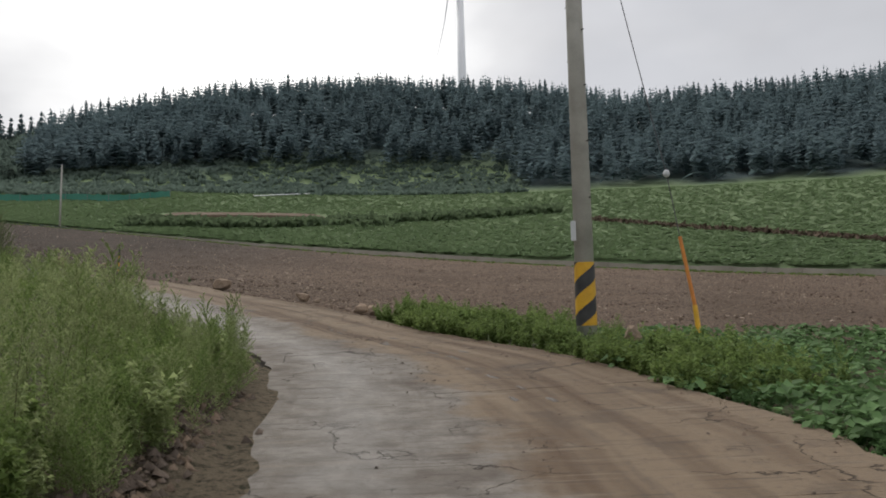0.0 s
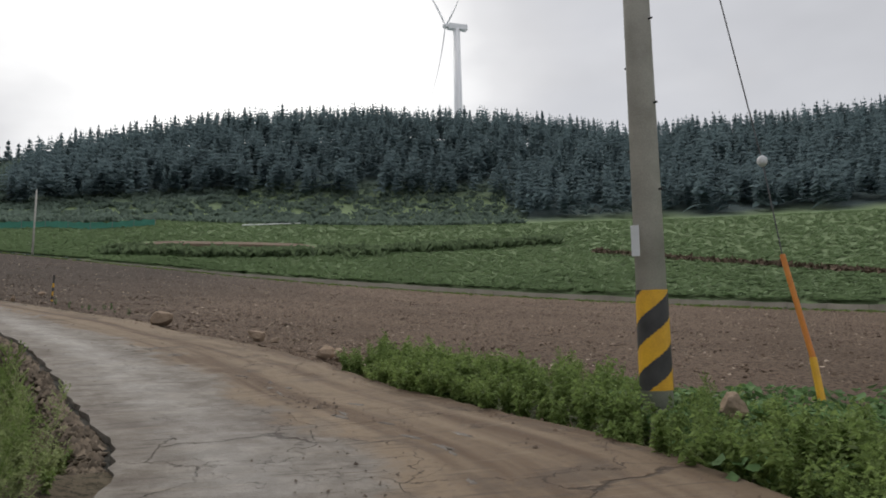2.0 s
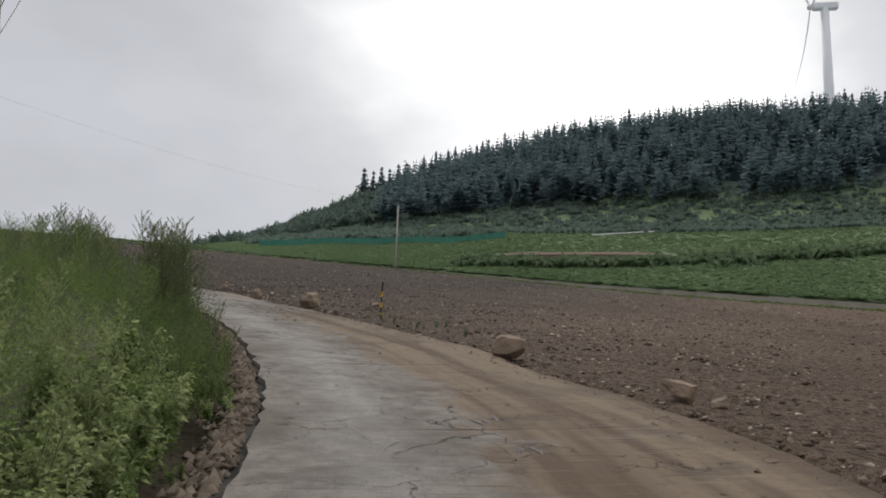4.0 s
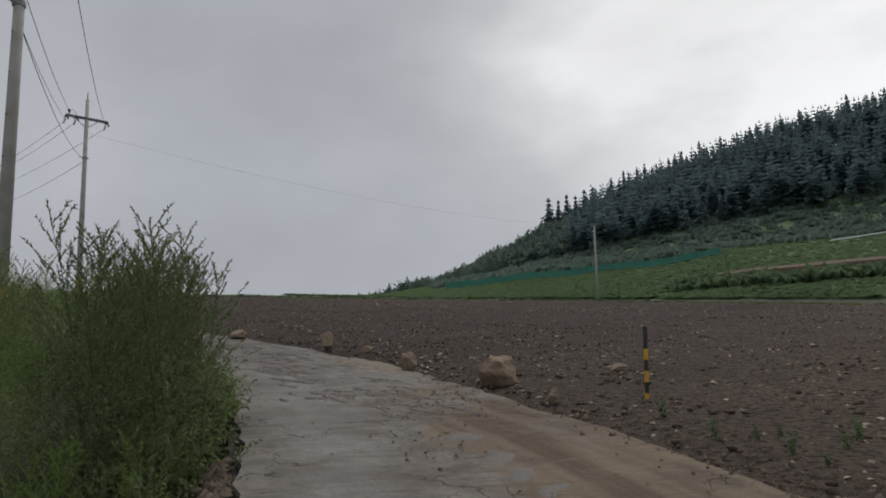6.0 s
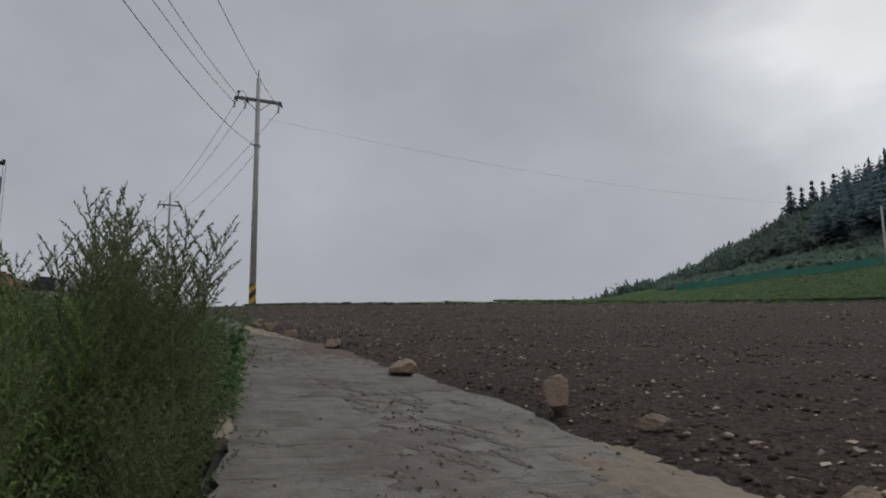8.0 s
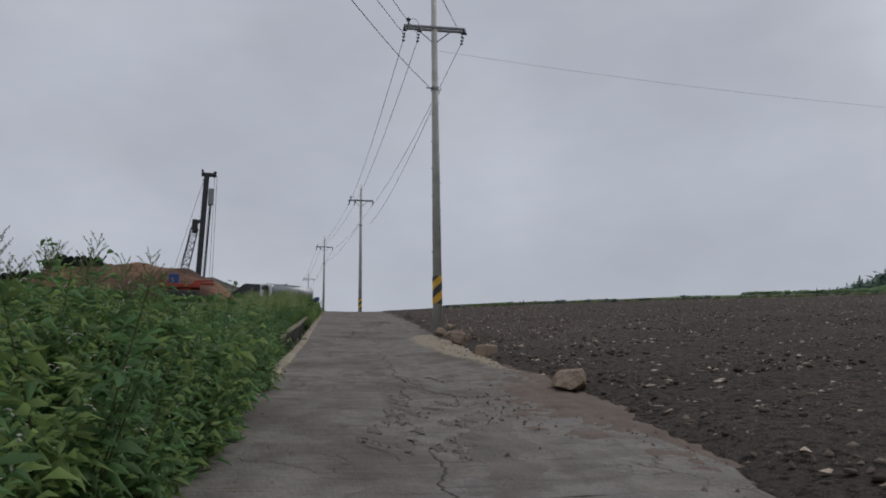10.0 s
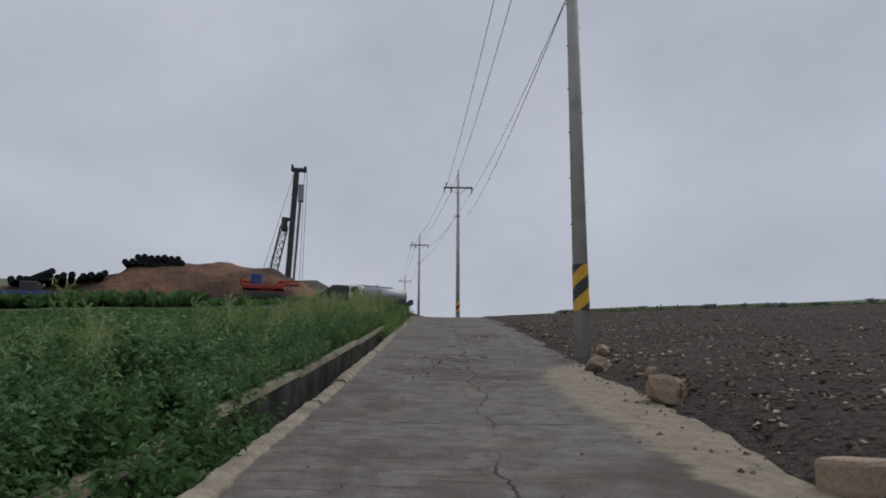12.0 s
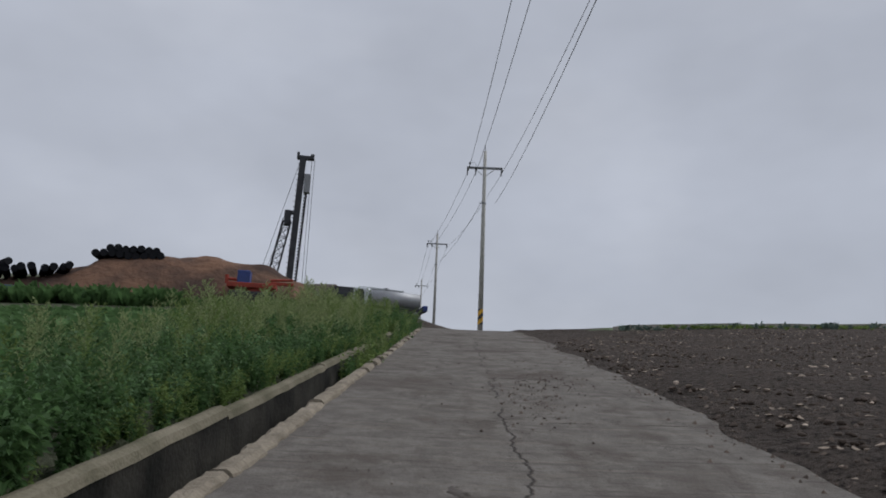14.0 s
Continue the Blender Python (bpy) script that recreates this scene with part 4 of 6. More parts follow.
def terraces():
    rs = np.random.RandomState(41)
    # crop rows above the wall
    T = [low_tuft(s, 5, 0.2, 0.42) for s in range(5)]
    crop, scrub = Soup(), Soup()
    for k in range(38000):
        b = rs.uniform(-40, 46)
        rk = float(np.interp(b, EDGE_B, EDGE_R))
        r = rk + 2 + (np.interp(b, (30, 46), (158, 215)) - rk) * rs.uniform(0, 1) ** 1.2
        if 8.6 < b < 20.9 and 121.5 < r < 128.5:
            continue
        x, y, z = on_bearing(b, r)
        crop.put(*T[rs.randint(5)], x, y, z, rs.uniform(0, 6.28), rs.uniform(0.7, 1.3))
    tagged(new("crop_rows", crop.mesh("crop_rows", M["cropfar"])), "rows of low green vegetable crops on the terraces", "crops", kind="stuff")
    # rough growth below the forest
    S = [tuft(s + 10, 10, 1.0, 0.3, 1.0) for s in range(5)]
    for k in range(2600):
        b = rs.uniform(-7, 38)
        x, y, z = on_bearing(b, rs.uniform(158, 200))
        scrub.put(*S[rs.randint(5)], x, y, z - 0.1, rs.uniform(0, 6.28), rs.uniform(0.7, 1.5))
    hedge = Soup()
    # a line of bushes along the terrace
    for k in range(520):
        f = rs.uniform(0, 1)
        b = 23 - 32 * f
        r = np.interp(b, (-9, -1, 6, 14, 23), (130, 124, 116, 111, 115)) + rs.normal() * 1.5
        x, y, z = on_bearing(b, r)
        hedge.put(*S[rs.randint(5)], x, y, z - 0.1, rs.uniform(0, 6.28), rs.uniform(0.9, 1.6))
    tagged(new("hedge", hedge.mesh("hedge", M["hedge"])), "line of dark green bushes along the terrace", "hedge", kind="stuff")
    tagged(new("scrub", scrub.mesh("scrub", M["broad"])), "rough green scrub below the forest edge", "scrub", kind="stuff")
    # bare strip
    pts = [(x, y, z - 0.12 - 1.3 * abs(k / 9.5 - 1) ** 6) for k, (x, y, z) in enumerate(on_bearing(b, 125) for b in np.linspace(7.5, 22, 20))]
    prof = [(-3.4, 0.1), (3.4, -1.3), (3.4, -0.1), (0, 0.5), (-3.4, 1.1)]
    strip("bare_soil", pts, prof, M["drysoil"], "strip of bare brown soil between crops", "soil", "structure")
    # stony bank on the right
    bank = Soup()
    for k in range(700):
        f = rs.uniform(0, 1)
        b = -11.5 - 20 * f
        r = np.interp(b, (-31.5, -25, -17.7, -11.5), (89, 99.5, 109, 118)) + rs.uniform(-1.0, 1.0)
        x, y, z = on_bearing(b, r)
        v = rs.normal(size=(8, 3)) * 0.24
        bank.add(v + (x, y, z + 0.15), [(0, 1, 2), (2, 3, 4), (4, 5, 6), (6, 7, 0), (1, 3, 5), (0, 4, 6), (2, 5, 7)])
    tagged(new("stony_bank", bank.mesh("stony_bank", M["drysoil"])), "dark stony bank between two crop terraces", "bank", kind="stuff")


terraces()


def green_net():
    net = thing("net_fence", "teal green net fence sagging between thin posts", "fence")
    M["net"] = surface("teal_net", (0.09, 0.28, 0.22), 0.8, (0.12, 0.34, 0.27), 0.3, 8, 0.0, trans=0.3)
    bs = np.linspace(20, 37, 26)
    pts = [on_bearing(b, 149 + 1.5 * math.sin(b)) for b in bs]
    for x, y, z in pts[::2]:
        part("post", rod(bmesh.new(), (x, y, z - 0.3), (x, y, z + 1.5), 0.05, n=6), M["steel"], net)
    for k, ((x0, y0, z0), (x1, y1, z1)) in enumerate(zip(pts, pts[1:])):
        bm = bmesh.new()
        rows = []
        for j in range(5):
            f = j / 4
            sag = 0.18 * math.sin(f * math.pi) * (1 + 0.4 * math.sin(k * 2.1))
            rows.append([bm.verts.new((x0 + (x1 - x0) * f, y0 + (y1 - y0) * f + o, z0 + (z1 - z0) * f + h - (sag if h > 0.5 else 0))) for h, o in ((0.05, 0), (0.7, 0.06), (1.35, 0), (1.35, 0.03), (0.7, 0.09), (0.05, 0.03))])
        for p, q in zip(rows, rows[1:]):
            for j in range(6):
                bm.faces.new((p[j], p[(j + 1) % 6], q[(j + 1) % 6], q[j]))
        part("net_panel", bm, M["net"], net)


green_net()
a, b_ = on_bearing(14.1, 152), on_bearing(9.9, 160)
cov = thing("irrigation_pipe", "long pale plastic irrigation pipe lying on the crops", "pipe")
part("tube", rod(bmesh.new(), (a[0], a[1], a[2] + 0.45), (b_[0], b_[1], b_[2] + 0.45), 0.13, n=8), M["white"], cov)


def white_post():
    x, y = -50.9, 99.3
    z = gz(x, y)
    p = thing("field_pole", "slim pale concrete pole at the field's upper edge", "utility pole", at=Matrix.Translation((x, y, z)))
    part("shaft", rod(bmesh.new(), (0, 0, -0.4), (0.25, 0, 21.05 - z), 0.15, 0.09, 12), M["pole"], p, smooth=True)
    part("cap", rod(bmesh.new(), (0.25, 0, 21.05 - z), (0.25, 0, 21.15 - z), 0.1, 0.08, 12), M["steel"], p)
    cable("power_cable", (-55.8, 44.1, 20.3), (x + 0.25, y, 21.0), 1.2, 0.0045, "thin grey cable strung across the tilled field")


white_post()


def turbine():
    b, d = math.radians(-1.98), 520.0
    x, y = -d * math.sin(b), d * math.cos(b)
    hub = 1.9 + d * math.tan(math.radians(22.75))
    M["turbine"] = surface("turbine_paint", (0.92, 0.93, 0.95), 0.5, None, 0.1, 2, 0.0, spread=0.04)
    t = thing("wind_turbine", "tall pale grey wind turbine behind the forest ridge", "wind turbine", at=Matrix.Translation((x, y, 0)) @ Matrix.Rotation(math.radians(-72), 4, "Z"))
    part("tower", rod(bmesh.new(), (0, 0, 90), (0, 0, hub - 1.5), 3.6, 2.5, 24), M["turbine"], t, smooth=True)
    part("nacelle", box(bmesh.new(), (4.6, 15, 4.6), Matrix.Translation((0, 0.5, hub)), 0.9), M["turbine"], t)
    part("hub", ball(bmesh.new(), (0, -8.5, hub), 2.0, 3), M["turbine"], t, smooth=True)
    for k in range(3):
        a = math.radians(-24 + 120 * k)
        bm = bmesh.new()
        n = 14
        rings = []
        for i in range(n + 1):
            f = i / n
            chord = 2.6 * (1 - f) ** 0.7 + 0.25 if f > 0.1 else 1.2 + 14 * f
            th = 0.5 * (1 - f) + 0.08
            L_ = 1.5 + 49 * f
            bend = 5.0 * f * f
            ring = []
            for q in range(8):
                an = q * math.pi / 4
                ox, oy = math.cos(an) * chord / 2, math.sin(an) * th / 2
                ring.append(bm.verts.new((math.sin(a) * L_ + math.cos(a) * ox, -8.5 + oy - bend, hub - math.cos(a) * L_ + math.sin(a) * ox)))
            rings.append(ring)
        for p, q in zip(rings, rings[1:]):
            for i in range(8):
                bm.faces.new((p[i], p[(i + 1) % 8], q[(i + 1) % 8], q[i]))
        bm.faces.new(rings[-1])
        part("blade", bm, M["turbine"], t, smooth=True)


turbine()

# ---- stones, posts and small things by the road ----


def rock_mesh(seed, sub=3, squash=(1, 1, 1), cut=5, jag=0.22):
    """An angular boulder: a ball cut by planes, then roughened."""
    rs = np.random.RandomState(seed)
    bm = bmesh.new()
    bmesh.ops.create_icosphere(bm, subdivisions=sub, radius=1.0)
    planes = []
    for k in range(cut + 5):
        n = rs.normal(size=3)
        planes.append((n / np.linalg.norm(n), rs.uniform(0.45, 0.82)))
    for v in bm.verts:
        p = np.array(v.co)
        for n, d in planes:
            e = p @ n - d
            if e > 0:
                p = p - n * e * 0.95
        p = p * (1 + jag * 0.25 * noise.noise(Vector(p) * 2.3 + Vector((seed, 0, 0)))) + np.array(noise.noise_vector(Vector(p) * 6.0)) * jag * 0.06 + np.array(noise.noise_vector(Vector(p) * 3.0)) * jag * 0.05
        v.co = Vector((p[0] * squash[0], p[1] * squash[1], p[2] * squash[2]))
    return bm


def boulder(x, y, size, squash, seed, turn, label, sink=0.25, mat="rock"):
    bm = rock_mesh(seed, 4, squash, 8, 0.5)
    me = bpy.data.meshes.new("boulder")
    bm.to_mesh(me)
    bm.free()
    me.materials.append(M[mat])
    ob = new("boulder", me)
    ob.matrix_world = Matrix.Translation((x, y, gz(x, y) + size * squash[2] * (1 - sink * 2))) @ Matrix.Rotation(turn, 4, "Z") @ Matrix.Scale(size, 4)
    return tagged(ob, label, "rock", "roadside boulders")


for x, y, size, squash, seed, turn, label, sink in (
    (-4.72, 25.3, 0.27, (1.1, 0.8, 0.85), 1, 0.3, "pale angular boulder on the field edge", 0.2),
    (-4.2, 25.0, 0.17, (1.2, 0.8, 0.6), 2, 1.0, "small brown rock beside a pale boulder", 0.2),
    (-2.42, 21.95, 0.27, (1.2, 0.9, 0.8), 3, 0.6, "broad sandy boulder half buried in soil", 0.2),
    (-2.0, 21.55, 0.27, (1.2, 0.9, 0.75), 4, 2.0, "rounded brown boulder beside roadside weeds", 0.2),
    (-8.15, 27.8, 0.33, (1.1, 0.9, 0.9), 5, 0.2, "squarish sandstone block on tilled soil", 0.15),
    (-17.85, 34.8, 0.4, (1.1, 0.9, 0.8), 6, 0.1, "large boulder with a pale top and dark wet base", 0.15),
    (-21.02, 36.0, 0.25, (0.95, 0.75, 1.2), 7, 0.5, "upright grey pointed boulder at the road edge", 0.15),
    (-26.1, 38.1, 0.25, (0.95, 0.8, 1.2), 8, 1.2, "upright pitted tan boulder standing in soil", 0.15),
    (-31.6, 39.0, 0.31, (1.2, 0.9, 0.75), 9, 0.4, "tan boulder lying on the muddy verge", 0.1),
    (-38.5, 40.65, 0.33, (1.15, 0.85, 0.7), 10, 0.15, "smooth squarish boulder beside the concrete road", 0.1),
    (-48.75, 42.55, 0.31, (1.3, 0.85, 0.85), 12, 0.5, "pale angular boulder near a utility pole", 0.1),
    (-55.5, 44.5, 0.2, (1.1, 0.9, 0.7), 13, 0.8, "brown rock leaning at a utility pole's foot", 0.1),
    (-55.1, 44.35, 0.16, (1.2, 0.8, 0.7), 14, 2.2, "small reddish rock at a utility pole's foot", 0.1),
    (-15.9, 33.5, 0.15, (1.2, 0.9, 0.8), 15, 2.2, "small pale stone near a striped post", 0.1),
    (3.5, 14.0, 0.2, (1.0, 0.8, 1.0), 16, 0.4, "grey stone among crop leaves by the pole", -0.5),
    (-101.4, 48.9, 0.22, (1.2, 0.8, 0.8), 21, 0.4, "pale stone at the top of the rise", 0.1),
    (-100.9, 51.5, 0.24, (1.2, 0.9, 0.7), 22, 1.4, "pale stone at the top of the rise", 0.1),
    (-103.2, 47.9, 0.2, (1.0, 0.9, 0.8), 23, 2.4, "pale stone at the top of the rise", 0.1),
    (-50.6, 43.3, 0.16, (1.2, 0.9, 0.7), 24, 0.9, "small tan rock on the dark soil", 0.1),
    (-24.4, 38.0, 0.17, (1.3, 0.8, 0.6), 25, 0.2, "flat pale stone on the muddy verge", 0.1),
    (-17.0, 37.6, 0.16, (1.4, 0.8, 0.6), 26, 1.2, "flat tan stone on tilled soil", 0.1),
    (-53.1, 43.4, 0.28, (1.35, 0.85, 0.8), 27, 0.7, "two-toned brown boulder at the pale concrete's end", 0.15),
    (5.0, 15.1, 0.14, (1.2, 0.8, 0.9), 17, 0.4, "small white stone at the guy wire's foot", -0.6),
):
    boulder(x, y, size, squash, seed, turn, label, sink)
blk = thing("concrete_block", "grey concrete block lying on the road verge", "block", at=Matrix.Translation((-44.55, 41.75, gz(-44.55, 41.75) + 0.12)) @ Matrix.Rotation(0.35, 4, "Z"))
part("block_body", box(bmesh.new(), (0.38, 0.34, 0.27), None, 0.045), M["rock"], blk)


M["rubble"] = surface("brown_rubble", (0.165, 0.132, 0.1), 0.95, (0.07, 0.056, 0.043), 2, 30, 0.6, island=0.45)


def scatter_stones():
    rs = np.random.RandomState(51)
    shapes = []
    for s in range(8):
        bm = rock_mesh(100 + s, 1, (1, 0.75, 0.5), 4, 1.2)
        bm.verts.ensure_lookup_table()
        bm.verts.index_update()
        shapes.append((np.array([v.co[:] for v in bm.verts]), [tuple(v.index for v in f.verts) for f in bm.faces]))
        bm.free()
    small, clods, wet = Soup(), Soup(), Soup()
    lumps = shapes

    def fall(n, soup, lo, hi, power, lift):
        kinds = len(shapes)
        X = rs.uniform(-90, 45, n * 9)
        Y = rs.uniform(12, 105, n * 9)
        i, off = road_near(X, Y)
        b, r = polar(X, Y)
        ok = (off < -LINE[i, 3] - 0.1) & (r < np.interp(b, EDGE_B, EDGE_R) - 0.5) & (b < 58)
        ok &= ~((Y < 20) & (X > -2.5))
        # thinner with distance from the road
        ok &= rs.uniform(0, 1, n * 9) < np.maximum(np.exp(-(np.abs(off) - 2) / 13.0), 0.1)
        X, Y, o = X[ok][:n], Y[ok][:n], off[ok][:n]
        Z = ground_z(X, Y)
        for x, y, z, d in zip(X, Y, Z, o):
            v, f = shapes[rs.randint(8)]
            s = lo + (hi - lo) * rs.uniform(0, 1) ** power
            if d < -25:
                s *= 1.5
            if s > 0.05 and soup is clods:
                v, f = lumps[rs.randint(8)]
            (wet if soup is clods and rs.uniform() < (-x - 2) / 24 else soup).put(v, f, x, y, z + s * lift, rs.uniform(0, 6.28), s)

    fall(1500, small, 0.03, 0.1, 2.4, 0.15)
    stones = shapes
    # flat pale chips
    shapes = []
    for s in range(10):
        q = np.random.RandomState(700 + s)
        v = np.array([(1, 0, 0), (0, 0.7, 0), (-1, 0, 0), (0, -0.7, 0), (0, 0, 0.4)]) * q.uniform(0.5, 1.3, (5, 1)) + q.normal(size=(5, 3)) * 0.15 - (0, 0, 0.2)
        shapes.append((v, [(0, 1, 4), (1, 2, 4), (2, 3, 4), (3, 0, 4)]))
    fall(22000, small, 0.016, 0.085, 2.6, 0.2)
    # clods: small broken octahedra
    shapes = []
    for s in range(10):
        q = np.random.RandomState(900 + s)
        v = np.array([(1, 0, 0), (0, 1, 0), (-1, 0, 0), (0, -1, 0), (0, 0, 0.75)]) * q.uniform(0.6, 1.3, (5, 1)) + q.normal(size=(5, 3)) * 0.2 - (0, 0, 0.15)
        shapes.append((v, [(0, 1, 4), (1, 2, 4), (2, 3, 4), (3, 0, 4)]))
    fall(54000, clods, 0.015, 0.085, 3.0, -0.05)
    # crumbs of soil along the right edge of the road
    for k in range(11000):
        s = rs.uniform(14, 118)
        hw = along(s, 0)[3]
        o = -hw + rs.normal() * 0.3 - 0.18 + 0.3 * noise.noise((s * 0.35, 1.7, 0))
        x, y, z, _ = along(s, o)
        q = 0.008 + 0.035 * rs.uniform(0, 1) ** 3
        (wet if s > 40 else clods).put(*shapes[rs.randint(8)], x, y, z - (0.0 if abs(o) < hw else 0.06) + q * 0.2, rs.uniform(0, 6.28), q)
    # dirt on the road itself
    for k in range(500):
        s = rs.uniform(12, 110)
        hw = along(s, 0)[3]
        x, y, z, _ = along(s, rs.uniform(-hw, hw))
        q = 0.008 + 0.022 * rs.uniform(0, 1) ** 3
        wet.put(*shapes[rs.randint(8)], x, y, z + 0.01, rs.uniform(0, 6.28), q)
    # crumbs dropped from tyres, in clusters
    for c, o, n, w in ((46.5, -0.9, 160, 0.9), (47.8, -1.5, 260, 0.5), (49.5, -1.7, 260, 0.45), (44.0, 0.2, 110, 0.8), (53.0, 0.3, 150, 1.4), (57.5, -0.3, 150, 1.2), (68.0, -0.9, 200, 0.8), (83.5, 1.2, 90, 0.7), (86.5, 0.9, 110, 0.7), (93.5, -0.3, 260, 1.3), (96.0, -0.9, 200, 1.0), (24.0, -0.4, 90, 1.0), (20.0, 0.5, 60, 0.8)):
        for k in range(n):
            s = c + rs.normal() * w
            q = 0.006 + 0.022 * rs.uniform(0, 1) ** 2.5
            x, y, z, _ = along(s, o + rs.normal() * 0.28)
            wet.put(*shapes[rs.randint(8)], x, y, z + 0.008, rs.uniform(0, 6.28), q)
    crumbs = shapes
    shapes = stones
    # broken edge stones beside the drain
    rub = Soup()
    for k in range(3800):
        s = rs.uniform(20, 44)
        hw = along(s, 0)[3]
        o = hw + 0.08 + abs(rs.normal()) * 0.22 + 0.1 * noise.noise((s * 0.8, 9.0, 0))
        x, y, z, _ = along(s, o)
        q = 0.02 + 0.065 * rs.uniform(0, 1) ** 2.0
        rub.put(*(crumbs if rs.uniform() < 0.7 else shapes)[rs.randint(8)], x, y, z - 0.05 - max(0, o - hw - 0.25) * 0.8, rs.uniform(0, 6.28), q)
    # heap of dark crumbs where the weeds meet the first slabs
    for k in range(3800):
        s = rs.uniform(5, 18)
        hw = along(s, 0)[3]
        o = hw + 0.34 + rs.normal() * 0.18 + 0.12 * noise.noise((s * 1.1, 5.0, 0))
        x, y, z, _ = along(s, o)
        h = max(gz(x, y), z - 0.06) if o > hw else z
        q = 0.008 + 0.065 * rs.uniform(0, 1) ** 4
        (wet if rs.uniform() < 0.65 else clods).put(*crumbs[rs.randint(10)], x, y, h + 0.3 * q + 0.05 * max(0, 1 - abs(o - hw - 0.36) / 0.3) * rs.uniform(0, 1), rs.uniform(0, 6.28), q)
    tagged(new("wet_clods", wet.mesh("wet_clods", M["darkclod"])), "dark crumbs of earth over the soil", "soil", kind="stuff")
    tagged(new("field_stones", small.mesh("field_stones", M["stone"])), "pale stones scattered over the tilled soil", "stones", kind="stuff")
    tagged(new("soil_clods", clods.mesh("soil_clods", M["clod"])), "dark crumbly clods of tilled earth", "soil", kind="stuff")
    tagged(new("edge_rubble", rub.mesh("edge_rubble", M["rubble"])), "broken brown stones along the drain's edge", "rubble", kind="stuff")


scatter_stones()


def striped_post():
    x, y = -14.98, 34.55
    z = gz(x, y)
    p = thing("marker_post", "thin black and yellow striped marker post in soil", "marker post", at=Matrix.Translation((x, y, z)) @ Matrix.Rotation(0.06, 4, "Y"))
    h = 0.16
    for k in range(7):
        part("band", rod(bmesh.new(), (0, 0, -0.1 + k * h), (0, 0, -0.1 + (k + 1) * h), 0.032, n=12), M["yellow" if k % 2 == 0 and k < 6 else "black"], p)


striped_post()


def guy_wire():
    a, top = Vector((5.18, 15.15, gz(5.18, 15.15) + 0.02)), Vector((2.66, 14.33, POLE_A[2] + 11.6))
    # the guard leans along the wire
    m1, m2 = Vector((5.16, 15.35, 1.25)), Vector((5.08, 15.85, 2.7))
    g = thing("guy_wire", "thin guy wire with a white ball and a yellow guard", "guy wire")
    part("lower_guard", rod(bmesh.new(), a, m1, 0.055, 0.05, 10), M["yellow"], g, "thick yellow sleeve")
    M["amber"] = surface("amber_guard", (0.6, 0.22, 0.02), 0.5, (0.5, 0.16, 0.02), 4, 50, 0.0)
    part("upper_guard", rod(bmesh.new(), m1, m2, 0.04, 0.04, 10), M["amber"], g, "faded orange tube")
    bl = Vector((4.8, 15.66, 4.04))
    part("wire", rod(rod(bmesh.new(), m2, bl, 0.01, n=5), bl, top, 0.01, n=5), M["wire"], g)
    part("ball_insulator", ball(bmesh.new(), bl, 0.075, 2, (1, 1, 1.15)), M["white"], g, "white ceramic ball")
    part("foot_plate", box(bmesh.new(), (0.5, 0.16, 0.03), Matrix.Translation(a + Vector((0.1, -0.05, 0.1))), 0.01), M["yellow"], g)


guy_wire()
# a sheet on the first pole
sg = part("sign_plate", box(bmesh.new(), (0.1, 0.012, 0.38), Matrix.Translation((0, 0, 0)), 0.003), M["white"], None)
sg.name = "pole_sign"
sg.matrix_world = Matrix.Translation((2.52, 14.185, 2.75)) @ Matrix.Rotation(-0.5, 4, "Z")
tagged(sg, "small narrow white plate fixed to a pole", "sign")

